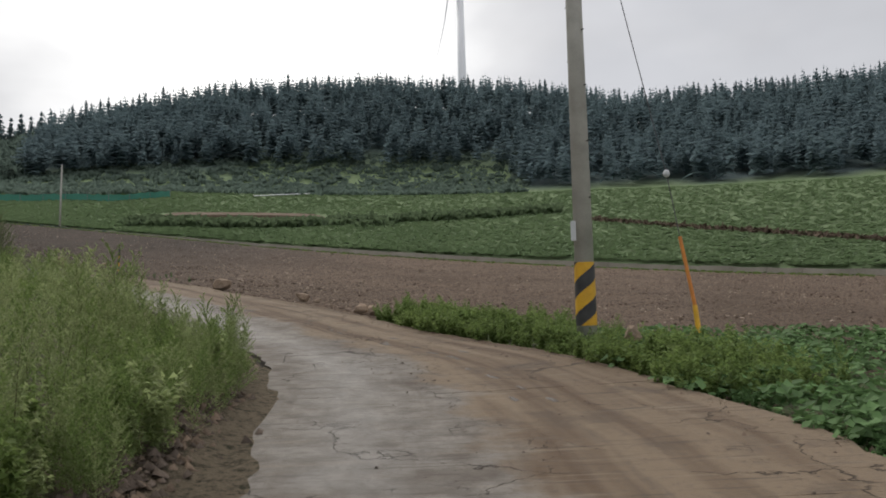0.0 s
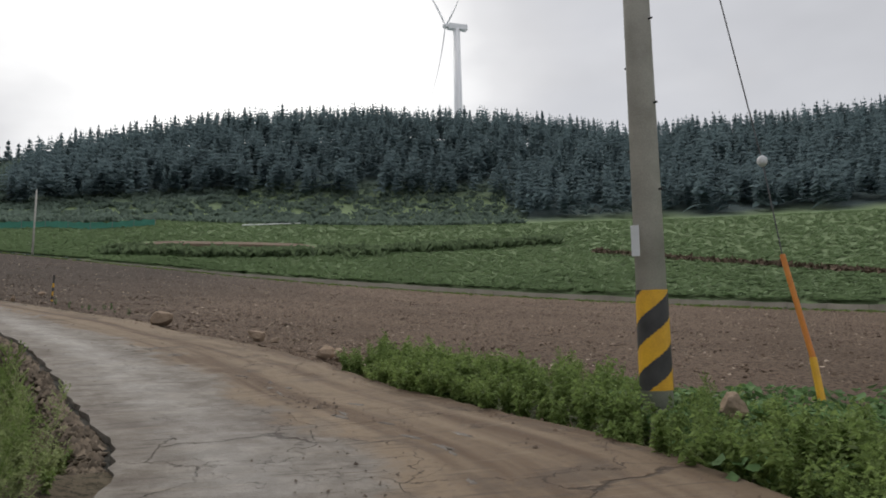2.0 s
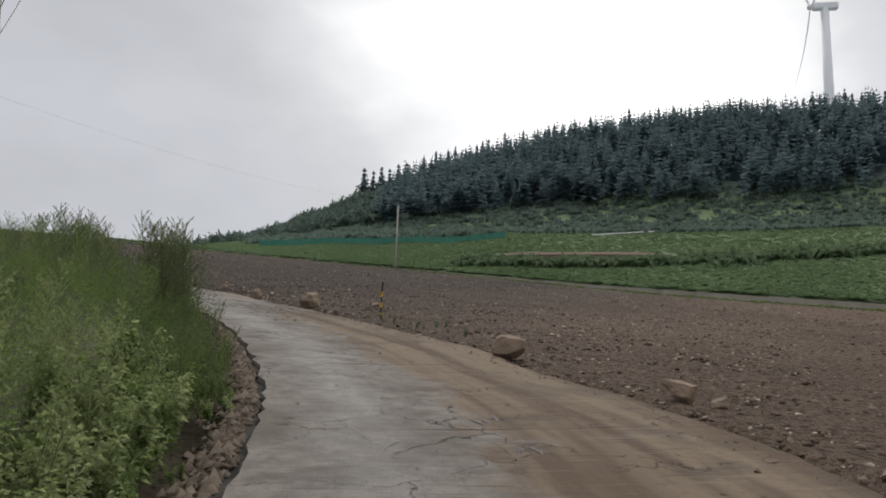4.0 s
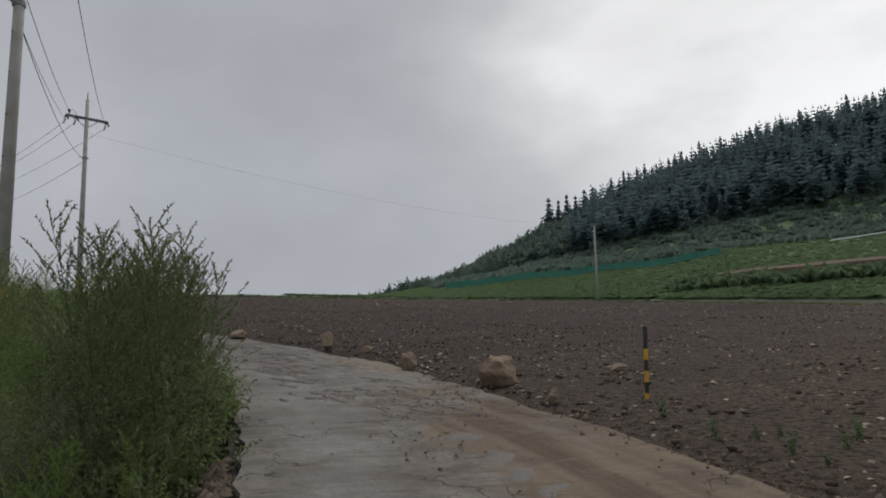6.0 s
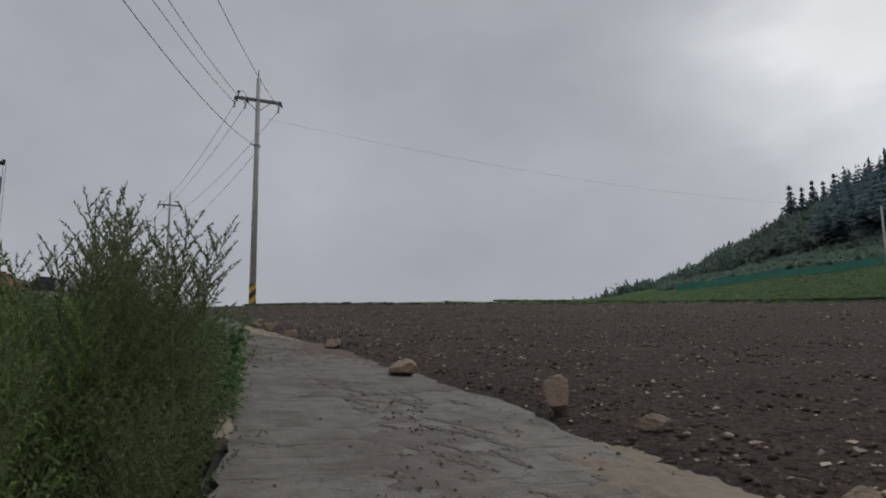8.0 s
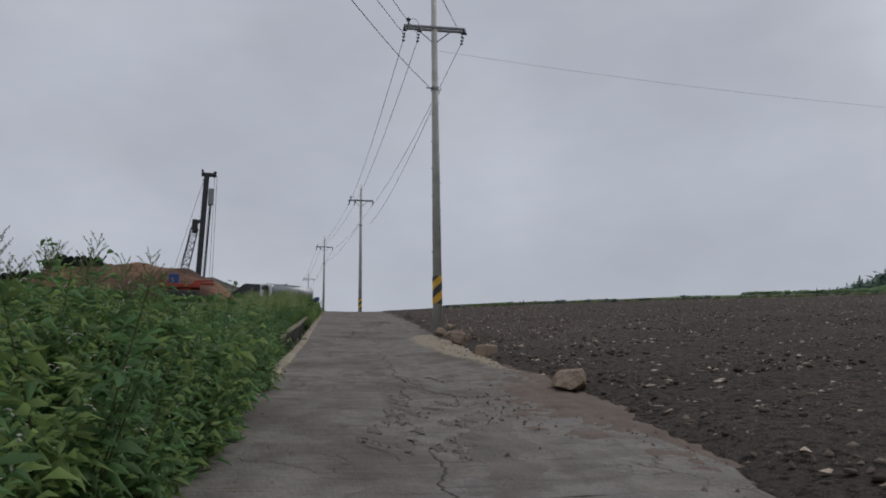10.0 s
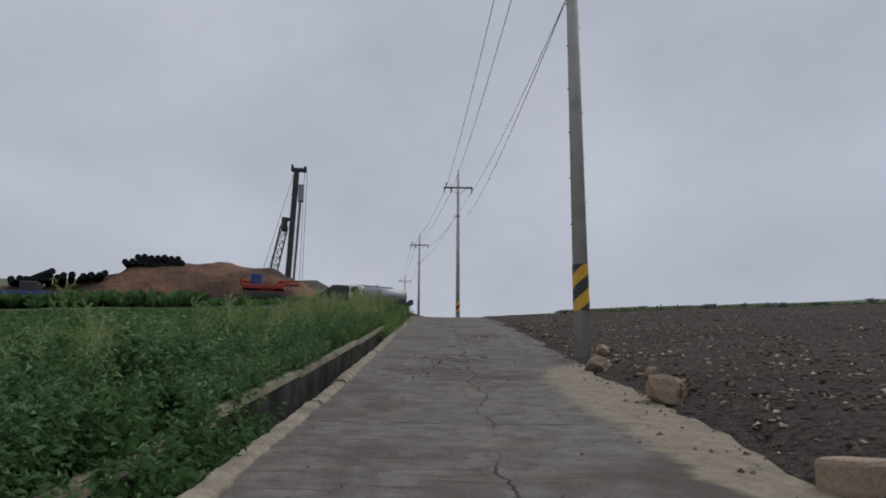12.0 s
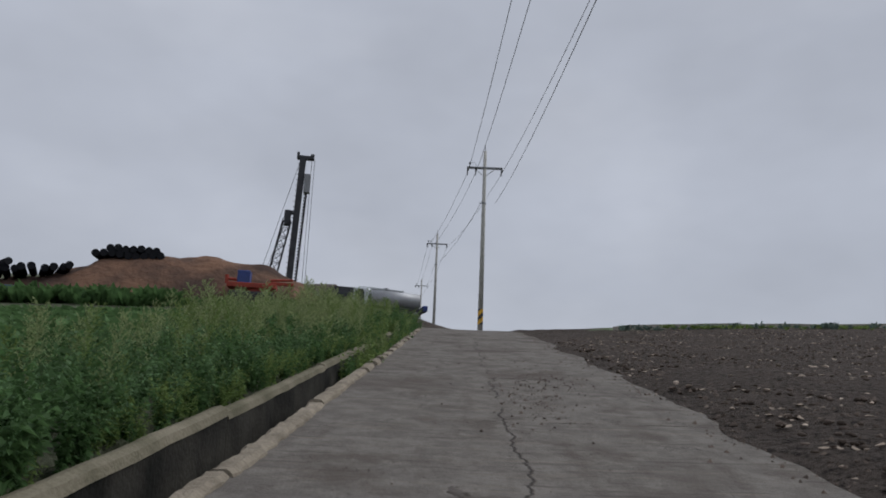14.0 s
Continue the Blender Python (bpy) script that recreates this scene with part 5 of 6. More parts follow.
# ---- weeds and crops ----


def feather_weed(seed, h, lite=False):
    """Mugwort-like weed: a stem, rising side shoots, many narrow leaflets. Returns stem and leaf shapes."""
    rs = np.random.RandomState(seed)
    leaf, stem = Soup(), Soup()
    bend = rs.uniform(-0.18, 0.18, 2)

    def axis(t):
        return np.array([bend[0] * h * t * t, bend[1] * h * t * t, h * t])

    def prism(p, q, r):
        d = np.array([[r, 0, 0], [-r * 0.5, r * 0.87, 0], [-r * 0.5, -r * 0.87, 0]])
        leaf.add(np.concatenate([p + d, q + d * 0.6]), [(0, 1, 4), (0, 4, 3), (1, 2, 5), (1, 5, 4), (2, 0, 3), (2, 3, 5)])

    def leaflet(p, way, length, width):
        way = way / np.linalg.norm(way)
        side = np.cross(way, rs.normal(size=3))
        side = side / (np.linalg.norm(side) + 1e-6) * width
        tip = p + way * length
        tip[2] -= length * rs.uniform(0.0, 0.35)
        m = p + way * length * 0.5
        leaf.add([p, m + side, tip, m - side], [(0, 1, 2), (0, 2, 3)])

    def blade(p, way, length, width):
        way = way / np.linalg.norm(way)
        side = np.cross(way, rs.normal(size=3))
        side = side / (np.linalg.norm(side) + 1e-6) * width
        leaf.add([p + side, p + way * length, p - side], [(0, 1, 2)])

    tube = [axis(k / 6) + np.array(o) * 0.011 * (1 - k / 7.5) for k in range(7) for o in ((1, 0, 0), (-0.5, 0.87, 0), (-0.5, -0.87, 0))]
    stem.add(tube, [t for k in range(6) for j in range(3) for t in ((k * 3 + j, k * 3 + (j + 1) % 3, k * 3 + 3 + (j + 1) % 3), (k * 3 + j, k * 3 + 3 + (j + 1) % 3, k * 3 + 3 + j))])
    n = int(18 + h * 10)
    for k in range(n):
        t = 0.08 + 0.9 * (k + rs.uniform(0, 0.8)) / n
        p = axis(t)
        a = k * 2.4 + rs.uniform(-0.4, 0.4)
        l = h * (0.06 + 0.24 * (1 - t) ** 0.6 * rs.uniform(0.5, 1.3)) + 0.04
        up = rs.uniform(0.25, 1.0) + 0.8 * t
        d = np.array([math.cos(a), math.sin(a), up])
        d /= np.linalg.norm(d)
        q = p + d * l
        if not lite:
            prism(p, q, 0.004)
        m = int(4 + l * 15) if lite else int(6 + l * 28)
        for j in range(m):
            f = (j + rs.uniform(0, 0.6)) / m
            c = p + d * l * f
            out = d * 0.8 + rs.normal(size=3) * 0.75
            if lite:
                blade(c, out, rs.uniform(0.06, 0.11), rs.uniform(0.012, 0.02))
                if t > 0.5:
                    blade(c, out + rs.normal(size=3) * 0.8, rs.uniform(0.04, 0.08), rs.uniform(0.01, 0.016))
            elif t > 0.55:
                out[2] += 0.5
                blade(c, out, rs.uniform(0.03, 0.07), rs.uniform(0.006, 0.011))
                blade(c, out + rs.normal(size=3) * 0.8, rs.uniform(0.03, 0.06), rs.uniform(0.006, 0.011))
            else:
                leaflet(c, out, rs.uniform(0.05, 0.1), rs.uniform(0.008, 0.014))
    return stem.shape(), leaf.shape()


def leafy_herb(seed, h, length=0.15, width=0.026, count=None, stems=5, lance=False):
    """Knotweed-like herb: leaning stems with drooping lance-shaped leaves, small ones at the tips."""
    rs = np.random.RandomState(seed)
    leaf, stem = Soup(), Soup()
    for b in range(stems):
        a0, lean = rs.uniform(0, 6.28), rs.uniform(0.08, 0.42)
        top = np.array([math.cos(a0) * lean * h, math.sin(a0) * lean * h, h * rs.uniform(0.68, 1.05)])
        r = 0.006
        d = np.array([[r, 0, 0], [-r * 0.5, r * 0.87, 0], [-r * 0.5, -r * 0.87, 0]])
        mid = top * 0.5 * np.array([0.7, 0.7, 1.1])
        stem.add(np.concatenate([d, mid + d * 0.8, top + d * 0.5]), [t for q in (0, 3) for j in range(3) for t in ((q + j, q + (j + 1) % 3, q + 3 + (j + 1) % 3), (q + j, q + 3 + (j + 1) % 3, q + 3 + j))])
        n = count or int(8 + h * 12)
        for k in range(n):
            t = 0.1 + 0.9 * ((k + rs.uniform(0, 1.0)) / n) ** 0.85
            p = mid * (t * 2) if t < 0.5 else mid + (top - mid) * (t * 2 - 1)
            p = p + rs.normal(size=3) * 0.03
            a = k * 2.4 + a0 + rs.uniform(-0.9, 0.9)
            l = length * rs.uniform(0.6, 1.3) * (1.2 - 0.6 * t * t)
            w = width * rs.uniform(0.7, 1.3) * (l / length)
            c, s_ = math.cos(a), math.sin(a)
            up, droop = rs.uniform(0.1, 0.9), rs.uniform(-0.35, 0.55)
            m = p + np.array([c, s_, up]) * l * 0.45
            e = p + np.array([c, s_, -droop]) * l
            side = np.array([-s_, c, rs.uniform(-0.9, 0.9)]) * w
            if lance:
                # a slender folded blade with a long point
                m1, m2 = p * 0.75 + m * 0.25 + (m - p) * 0.35, m * 0.45 + e * 0.55
                fold = np.array([0, 0, -0.35 * w])
                leaf.add([p, m1 + side + fold, m2 + side * 0.6 + fold, e, m2 - side * 0.6 + fold, m1 - side + fold, m], [(0, 1, 6), (1, 2, 6), (2, 3, 6), (3, 4, 6), (4, 5, 6), (5, 0, 6)])
            else:
                leaf.add([p, m + side, e, m - side], [(0, 1, 2), (0, 2, 3)])
    return stem.shape(), leaf.shape()


def crop_shape(seed, n=22, r=0.078, h=0.34):
    """A low crop plant with broad rounded, cupped leaves on stalks."""
    rs = np.random.RandomState(seed)
    leaf, stem = Soup(), Soup()
    for k in range(n):
        a = k * 2.4 + rs.uniform(-0.4, 0.4)
        rad = rs.uniform(0.05, 0.36)
        c = np.array([math.cos(a) * rad, math.sin(a) * rad, h * rs.uniform(0.55, 1.1)])
        w = np.array([0.004, 0, 0])
        stem.add([(0, 0, 0), w, c], [(0, 1, 2)])
        nrm = np.array([math.cos(a) * rs.uniform(0, 0.7), math.sin(a) * rs.uniform(0, 0.7), 1.0])
        nrm /= np.linalg.norm(nrm)
        u = np.cross(nrm, (math.sin(a), -math.cos(a), 0.1))
        u /= np.linalg.norm(u)
        v = np.cross(nrm, u)
        q = r * rs.uniform(0.55, 1.1)
        ring = [c + nrm * -0.02]
        for j in range(5):
            t = 2 * math.pi * j / 5
            k2 = q * (1 + 0.18 * math.sin(3 * t + seed + k))
            ring.append(c + u * math.cos(t) * k2 + v * math.sin(t) * k2 * 0.85 + nrm * rs.uniform(-0.025, 0.03))
        leaf.add(ring, [(0, 1 + j, 1 + (j + 1) % 5) for j in range(5)])
    return stem.shape(), leaf.shape()


def tri_mesh(name, shape, mat):
    sp = Soup()
    sp.add(*shape)
    return sp.mesh(name, mat)


class Patch:
    """Plants of one kind: some as things of their own, the rest joined."""

    def __init__(self, name, label, category, group, shapes, leaf_mats, stuff_name, stuff_label, most, lite=None, height=1.4):
        self.lite, self.height = lite or shapes, height
        self.shapes, self.mats, self.most = shapes, leaf_mats, most
        self.meshes = [[(tri_mesh("stem", s, M["stem"]), tri_mesh("leaves", l, M[m])) for m in leaf_mats] for s, l in shapes]
        self.name, self.label, self.category, self.group = name, label, category, group
        self.stuff = {m: Soup() for m in leaf_mats}
        self.stuff_name, self.stuff_label, self.count = stuff_name, stuff_label, 0

    def put(self, rs, x, y, z, size, single, mat, fine=False):
        k = rs.randint(len(self.shapes))
        turn = rs.uniform(0, 6.28)
        if single and self.count < self.most:
            self.count += 1
            ob = thing(self.name, self.label, self.category, self.group, at=Matrix.Translation((x, y, z - 0.03)) @ Matrix.Rotation(turn, 4, "Z") @ Matrix.Scale(size, 4))
            for nm, me in zip(("stem", "leaves"), self.meshes[k][self.mats.index(mat)]):
                o = new(nm, me)
                o.parent = ob
        else:
            self.stuff[mat].put(*(self.shapes[k] if fine else self.lite[k % len(self.lite)])[1], x, y, z - 0.03, turn, size)

    def close(self):
        for m, sp in self.stuff.items():
            if sp.v:
                tagged(new(self.stuff_name, sp.mesh(self.stuff_name, M[m])), self.stuff_label, self.category, kind="stuff")


M["nettle"] = surface("nettle_leaves", (0.16, 0.26, 0.115), 0.6, (0.1, 0.18, 0.075), 0.7, 10, 0.0, island=0.45, trans=0.35)
rsw = np.random.RandomState(77)
mug = Patch("tall_weed", "tall feathery green weed beside the drain", "weed", "roadside weeds", [feather_weed(s, 2.0) for s in range(9)], ["weed", "weedlight", "plume"], "weed_thicket", "tangled thicket of tall feathery weeds", 200, [feather_weed(s + 40, 2.0, True) for s in range(9)], 2.0)
plumes = Patch("plume_weed", "very tall dark weed with feathery seed plumes", "weed", "plume weeds", [feather_weed(s + 20, 3.0) for s in range(7)], ["plume", "weed", "weedlight"], "plume_thicket", "thicket of very tall plumed weeds", 60, height=3.0)
herb = Patch("leafy_weed", "lush leafy green weed beside the kerb", "weed", "leafy weeds", [leafy_herb(s, 1.4, 0.135, 0.019, 44, 5, True) for s in range(8)], ["herb", "weed", "weedlight"], "leafy_weed_bed", "dense bed of leafy green weeds", 300, [leafy_herb(s + 40, 1.4, 0.15, 0.027, 32) for s in range(8)])
field = Patch("nettle", "dark leafy weed above the drain wall", "weed", "field weeds", [leafy_herb(s + 90, 1.4, 0.15, 0.038, 32) for s in range(8)], ["nettle", "herb"], "field_weeds", "dense dark leafy weeds above the drain wall", 60)
bushy = Patch("bushy_weed", "low bushy dark green weed on the road verge", "weed", "verge weeds", [leafy_herb(s + 140, 1.4, 0.17, 0.045, 40, 5) for s in range(8)], ["weed", "herb", "weedlight"], "verge_weeds", "bushy dark green weeds along the road verge", 90)
blossom = Soup()


def spike(x, y, z, length):
    """A drooping white flower spike: three beaded lobes."""
    a = rsw.uniform(0, 6.28)
    c, d = math.cos(a), math.sin(a)
    pts = [np.array([x, y, z]) + np.array([c, d, 0]) * length * f + np.array([0, 0, length * (0.9 * f - 1.3 * f * f)]) for f in (0.0, 0.4, 0.75, 1.0)]
    for p, q, r in zip(pts, pts[1:], (0.008, 0.011, 0.007)):
        m = (p + q) / 2
        blossom.add([p, m + (r, 0, 0), m + (-r * 0.5, r, 0), m + (-r * 0.5, -r, 0), q], [(0, 1, 2), (0, 2, 3), (0, 3, 1), (4, 2, 1), (4, 3, 2), (4, 1, 3)])


def sow(patch, n, s0, s1, o0, o1, h0, h1, mats, side=1, single=True, power=1.0, low=0.75, clump=0.0, fine=False, bloom=0):
    S = rsw.uniform(s0, s1, n)
    O = o0 + (o1 - o0) * rsw.uniform(0, 1, n) ** power
    P = [along(s, side * (along(s, 0)[3] + o)) for s, o in zip(S, O)]
    Z = ground_z([p[0] for p in P], [p[1] for p in P])
    for p, z, s, o in zip(P, Z, S, O):
        h = (1 + clump * noise.noise((p[0] * 0.45, p[1] * 0.45, 2.0))) * rsw.uniform(h0, h1)
        z = max(z, p[2] - low)
        patch.put(rsw, p[0], p[1], z, h / patch.height, single, mats[0] if rsw.uniform() < 0.6 else mats[-1], fine)
        for k in range(bloom):
            spike(p[0] + rsw.normal() * 0.16, p[1] + rsw.normal() * 0.16, z + h * rsw.uniform(0.7, 0.98), rsw.uniform(0.04, 0.075))


# left of the road, from the start to the bend
sow(mug, 70, 9, 21.5, 0.75, 2.3, 0.85, 1.5, ["weedlight", "weed"], clump=0.5)
sow(mug, 14, 16.5, 19.5, 0.2, 0.7, 0.8, 1.2, ["weedlight", "weed"], single=False, fine=True)
sow(mug, 60, 21.5, 34, 1.15, 2.5, 0.8, 1.4, ["weedlight", "weed"], clump=0.5)
sow(herb, 130, 21, 35, 0.95, 1.7, 0.45, 0.9, ["weedlight", "weed"], single=False, low=0.5)
sow(mug, 130, 7, 23, 0.5, 1.3, 0.45, 1.0, ["weed", "weedlight"], single=False, clump=0.4)
sow(mug, 260, 8, 36, 1.5, 7.0, 0.85, 1.4, ["weedlight", "weed"], single=False, clump=0.35)
sow(bushy, 50, 7, 20, 0.4, 1.6, 0.35, 0.8, ["weedlight", "weed"], single=False)
sow(bushy, 70, 7, 36, 0.3, 0.8, 0.15, 0.35, ["weed", "weedlight"], single=False, low=0.25)
sow(mug, 90, 8, 19, 0.25, 0.8, 0.35, 0.75, ["weed", "weedlight"], single=False, clump=0.3)
sow(bushy, 60, 22, 36, 0.95, 1.8, 0.5, 0.9, ["weedlight", "weed"], single=False, low=0.4)
sow(mug, 55, 6.5, 14, 0.3, 0.75, 0.45, 0.85, ["weed", "weedlight"], single=False, clump=0.3)
# the tall stretch round the bend
sow(mug, 55, 34, 43, 0.4, 1.6, 0.9, 1.45, ["weed", "plume"])
sow(plumes, 26, 43.2, 46.0, 0.3, 1.6, 2.5, 3.05, ["plume"])
sow(plumes, 36, 54, 57.5, 0.25, 1.2, 2.5, 3.2, ["plume"], clump=0.25)
sow(plumes, 44, 48, 56, 1.7, 4.2, 1.65, 2.2, ["plume", "weedlight"], single=False, clump=0.25)
sow(plumes, 30, 49, 55, 0.8, 1.7, 1.9, 2.4, ["plume", "weed"], single=False, clump=0.2)
sow(plumes, 14, 46, 58, 1.4, 5.0, 1.7, 2.3, ["plume", "weed"], single=False)
sow(mug, 110, 34, 47, 0.9, 5.0, 0.9, 1.3, ["weed", "plume"], single=False)
sow(herb, 70, 44, 51, 0.2, 1.2, 1.0, 1.5, ["weed"], clump=0.4)
sow(mug, 46, 49.5, 57.5, 0.15, 0.8, 0.9, 1.6, ["plume"], single=False, fine=True)
# leafy stretch before the open drain
sow(herb, 110, 57, 68.5, -0.05, 0.9, 1.25, 1.65, ["herb"], clump=0.25, bloom=3)
sow(herb, 60, 66, 71, -0.05, 0.9, 1.15, 1.45, ["herb", "weed"], clump=0.2, bloom=3)
sow(herb, 150, 58, 69.5, 0.8, 2.4, 1.0, 1.4, ["herb", "weed"], single=False, clump=0.2, bloom=4)
sow(plumes, 16, 67.6, 70.4, 1.0, 2.6, 1.45, 1.95, ["weed", "plume"], single=False)
sow(herb, 150, 58, 66.5, -0.05, 1.3, 1.15, 1.55, ["herb", "weed"], single=False, clump=0.2, bloom=3, fine=True)
sow(herb, 110, 56, 66, 0.6, 2.4, 1.0, 1.4, ["herb", "weed"], single=False, clump=0.25, bloom=2)
sow(herb, 140, 56, 67.5, 2.4, 5.5, 1.0, 1.3, ["herb", "weed"], single=False, clump=0.25)
sow(herb, 230, 66, 74.0, 0.9, 6.0, 0.75, 1.1, ["herb", "weed"], single=False, clump=0.4, bloom=2)
sow(plumes, 20, 60, 70, 2.0, 7.0, 1.3, 1.7, ["weed", "plume"], single=False)
sow(herb, 170, 10, 62, 7.0, 24.0, 0.4, 0.8, ["herb", "weed"], single=False)
# over and above the drain wall
sow(herb, 70, 70, 74.5, 0.75, 1.3, 0.4, 0.7, ["herb"], single=False, low=-0.05)
sow(herb, 60, 73.5, 78.6, 0.4, 0.85, 0.8, 1.2, ["herb"], single=False)
sow(herb, 330, 76, 112, 0.86, 1.15, 0.25, 0.5, ["herb", "weed"], single=False, low=-0.08)
sow(field, 620, 71, 112, 1.2, 5.5, 0.45, 0.85, ["nettle", "herb"], single=False, clump=0.5)
sow(field, 60, 73, 96, 1.0, 2.6, 0.5, 0.9, ["nettle", "herb"])
sow(field, 170, 77, 85.5, 0.75, 1.1, 0.35, 0.55, ["nettle"], single=False, low=-0.04)
sow(field, 120, 70, 76, 0.85, 1.4, 0.4, 0.7, ["nettle", "herb"], single=False, low=-0.04)
sow(field, 340, 71, 112, 0.9, 2.4, 0.35, 0.75, ["nettle", "herb"], single=False, clump=0.4)
sow(mug, 230, 72, 120, 1.2, 5.0, 0.7, 1.15, ["weedlight", "weed"], single=False, clump=0.5)
sow(mug, 60, 94, 106, 1.2, 4.0, 0.9, 1.4, ["weedlight"], single=False, clump=0.5)
sow(mug, 150, 98, 118, 0.3, 4.5, 0.9, 1.4, ["weed", "weedlight"], single=False, clump=0.4)
sow(herb, 150, 97.5, 122, 0.15, 0.9, 0.6, 1.2, ["herb", "weed"], single=False)
# the verge on the right before the first pole
sow(bushy, 80, 17.0, 27.6, 0.05, 0.8, 0.4, 0.65, ["weed"], side=-1)
sow(bushy, 330, 17.0, 27.6, -0.05, 2.3, 0.45, 0.75, ["weed"], side=-1, single=False, clump=0.3)
sow(mug, 60, 17.5, 27.4, 0.3, 2.6, 0.5, 0.8, ["weed"], side=-1, single=False)
sow(bushy, 90, 12.0, 18.5, -0.05, 0.8, 0.2, 0.4, ["herb"], side=-1, single=False)
sow(herb, 10, 40, 47, 0.4, 2.0, 0.15, 0.3, ["herb"], side=-1, single=False)
for patch in (mug, plumes, herb, field, bushy):
    patch.close()
M["petal"] = surface("white_petals", (0.6, 0.58, 0.52), 0.8, (0.45, 0.46, 0.36), 9, 60, 0.0, trans=0.3)
tagged(new("weed_blossoms", blossom.mesh("weed_blossoms", M["petal"])), "small white drooping flower spikes among the weeds", "flowers", kind="stuff")

bed = Patch("crop_plant", "broad-leaved green vegetable plant in the roadside bed", "crop plant", "vegetable plants", [crop_shape(s) for s in range(7)], ["crop"], "crop_bed", "dense bed of broad green vegetable leaves", 200)
for k in range(2900):
    x = rsw.uniform(2.6, 30)
    y = rsw.uniform(3, 21)
    i, off = road_near(x, y)
    d = -off[0] - LINE[i[0], 3]
    if d < 0.15 or y > 16.6 + 0.06 * x + 0.5 * math.sin(x * 0.9):
        continue
    bed.put(rsw, x, y, gz(x, y), rsw.uniform(0.75, 1.2), x < 9 and rsw.uniform() < 0.7, "crop")
bed.close()


def far_left_crops():
    T = [tuft(s + 30, 6, 0.3, 0.1, 0.35) for s in range(5)]
    sp = Soup()
    S, O = rsw.uniform(66, 132, 9000), rsw.uniform(6.5, 46, 9000)
    P = np.array([along(s, along(s, 0)[3] + round(o / 0.8) * 0.8) for s, o in zip(S, O)])
    Z = ground_z(P[:, 0], P[:, 1])
    for p, z in zip(P, Z):
        sp.put(*T[rsw.randint(5)], p[0], p[1], z, rsw.uniform(0, 6.28), rsw.uniform(1.0, 2.0))
    D = [tuft(s + 80, 22, 1.0, 0.16, 0.8) for s in range(5)]
    dark = Soup()
    for k in range(420):
        y = rsw.uniform(-6, 27) if k % 6 else rsw.uniform(27, 40)
        x = -119.5 + 2.5 * math.sin(y * 0.3) + rsw.normal() * 1.4
        dark.put(*D[rsw.randint(5)], x, y, gz(x, y), rsw.uniform(0, 6.28), rsw.uniform(0.6, 1.7) * (0.5 if y > 27 else 1.0) * (1 + 0.5 * noise.noise((y * 0.4, 1.0, 0))))
    tagged(new("mound_weeds", dark.mesh("mound_weeds", M["herb"])), "dark bushy weeds at the foot of the earth mound", "weeds", kind="stuff")
    tagged(new("crop_field", sp.mesh("crop_field", M["crop"])), "rows of low dark green crops above the drain", "crops", kind="stuff")


far_left_crops()


def wall_weeds():
    T = [tuft(s + 60, 16, 0.55, 0.07, 0.5) for s in range(6)]
    sp = Soup()
    for k in range(120):
        b = rsw.uniform(24, 58)
        r = float(np.interp(b, EDGE_B, EDGE_R)) - rsw.uniform(0.3, 2.2)
        x, y = -r * math.sin(math.radians(b)), r * math.cos(math.radians(b))
        sp.put(*T[rsw.randint(6)], x, y, gz(x, y), rsw.uniform(0, 6.28), rsw.uniform(0.2, 0.7))
    for x, y, q in ((-101.2, 47.2, 0.45), (-102.5, 46.0, 0.5), (-100.5, 45.3, 0.4), (-101.0, 49.4, 0.45), (-86, 55.4, 0.4), (-86, 58.1, 0.6), (-84.2, 63.4, 0.55), (-81.6, 66.4, 0.65), (-84.4, 75.5, 0.6), (-83.5, 70.5, 0.5)):
        for j in range(4):
            sp.put(*T[rsw.randint(6)], x + rsw.uniform(-0.3, 0.3), y + rsw.uniform(-0.5, 0.5), gz(x, y), rsw.uniform(0, 6.28), q * rsw.uniform(0.7, 1.1))
    tagged(new("wall_weeds", sp.mesh("wall_weeds", M["broad"])), "dark weeds growing along the field wall", "weeds", kind="stuff")
    g = Soup()
    for k in range(1500):
        b = rsw.uniform(-30, 57)
        r = float(np.interp(b, EDGE_B, EDGE_R)) - abs(rsw.normal()) * 1.6 - 0.2
        x, y = -r * math.sin(math.radians(b)), r * math.cos(math.radians(b))
        g.put(*T[rsw.randint(6)], x, y, float(slope_field(np.array(x), np.array(y))), rsw.uniform(0, 6.28), rsw.uniform(0.15, 0.4))
    tagged(new("grass_tufts", g.mesh("grass_tufts", M["weed"])), "thin green grass tufts near the field wall", "grass", kind="stuff")


wall_weeds()

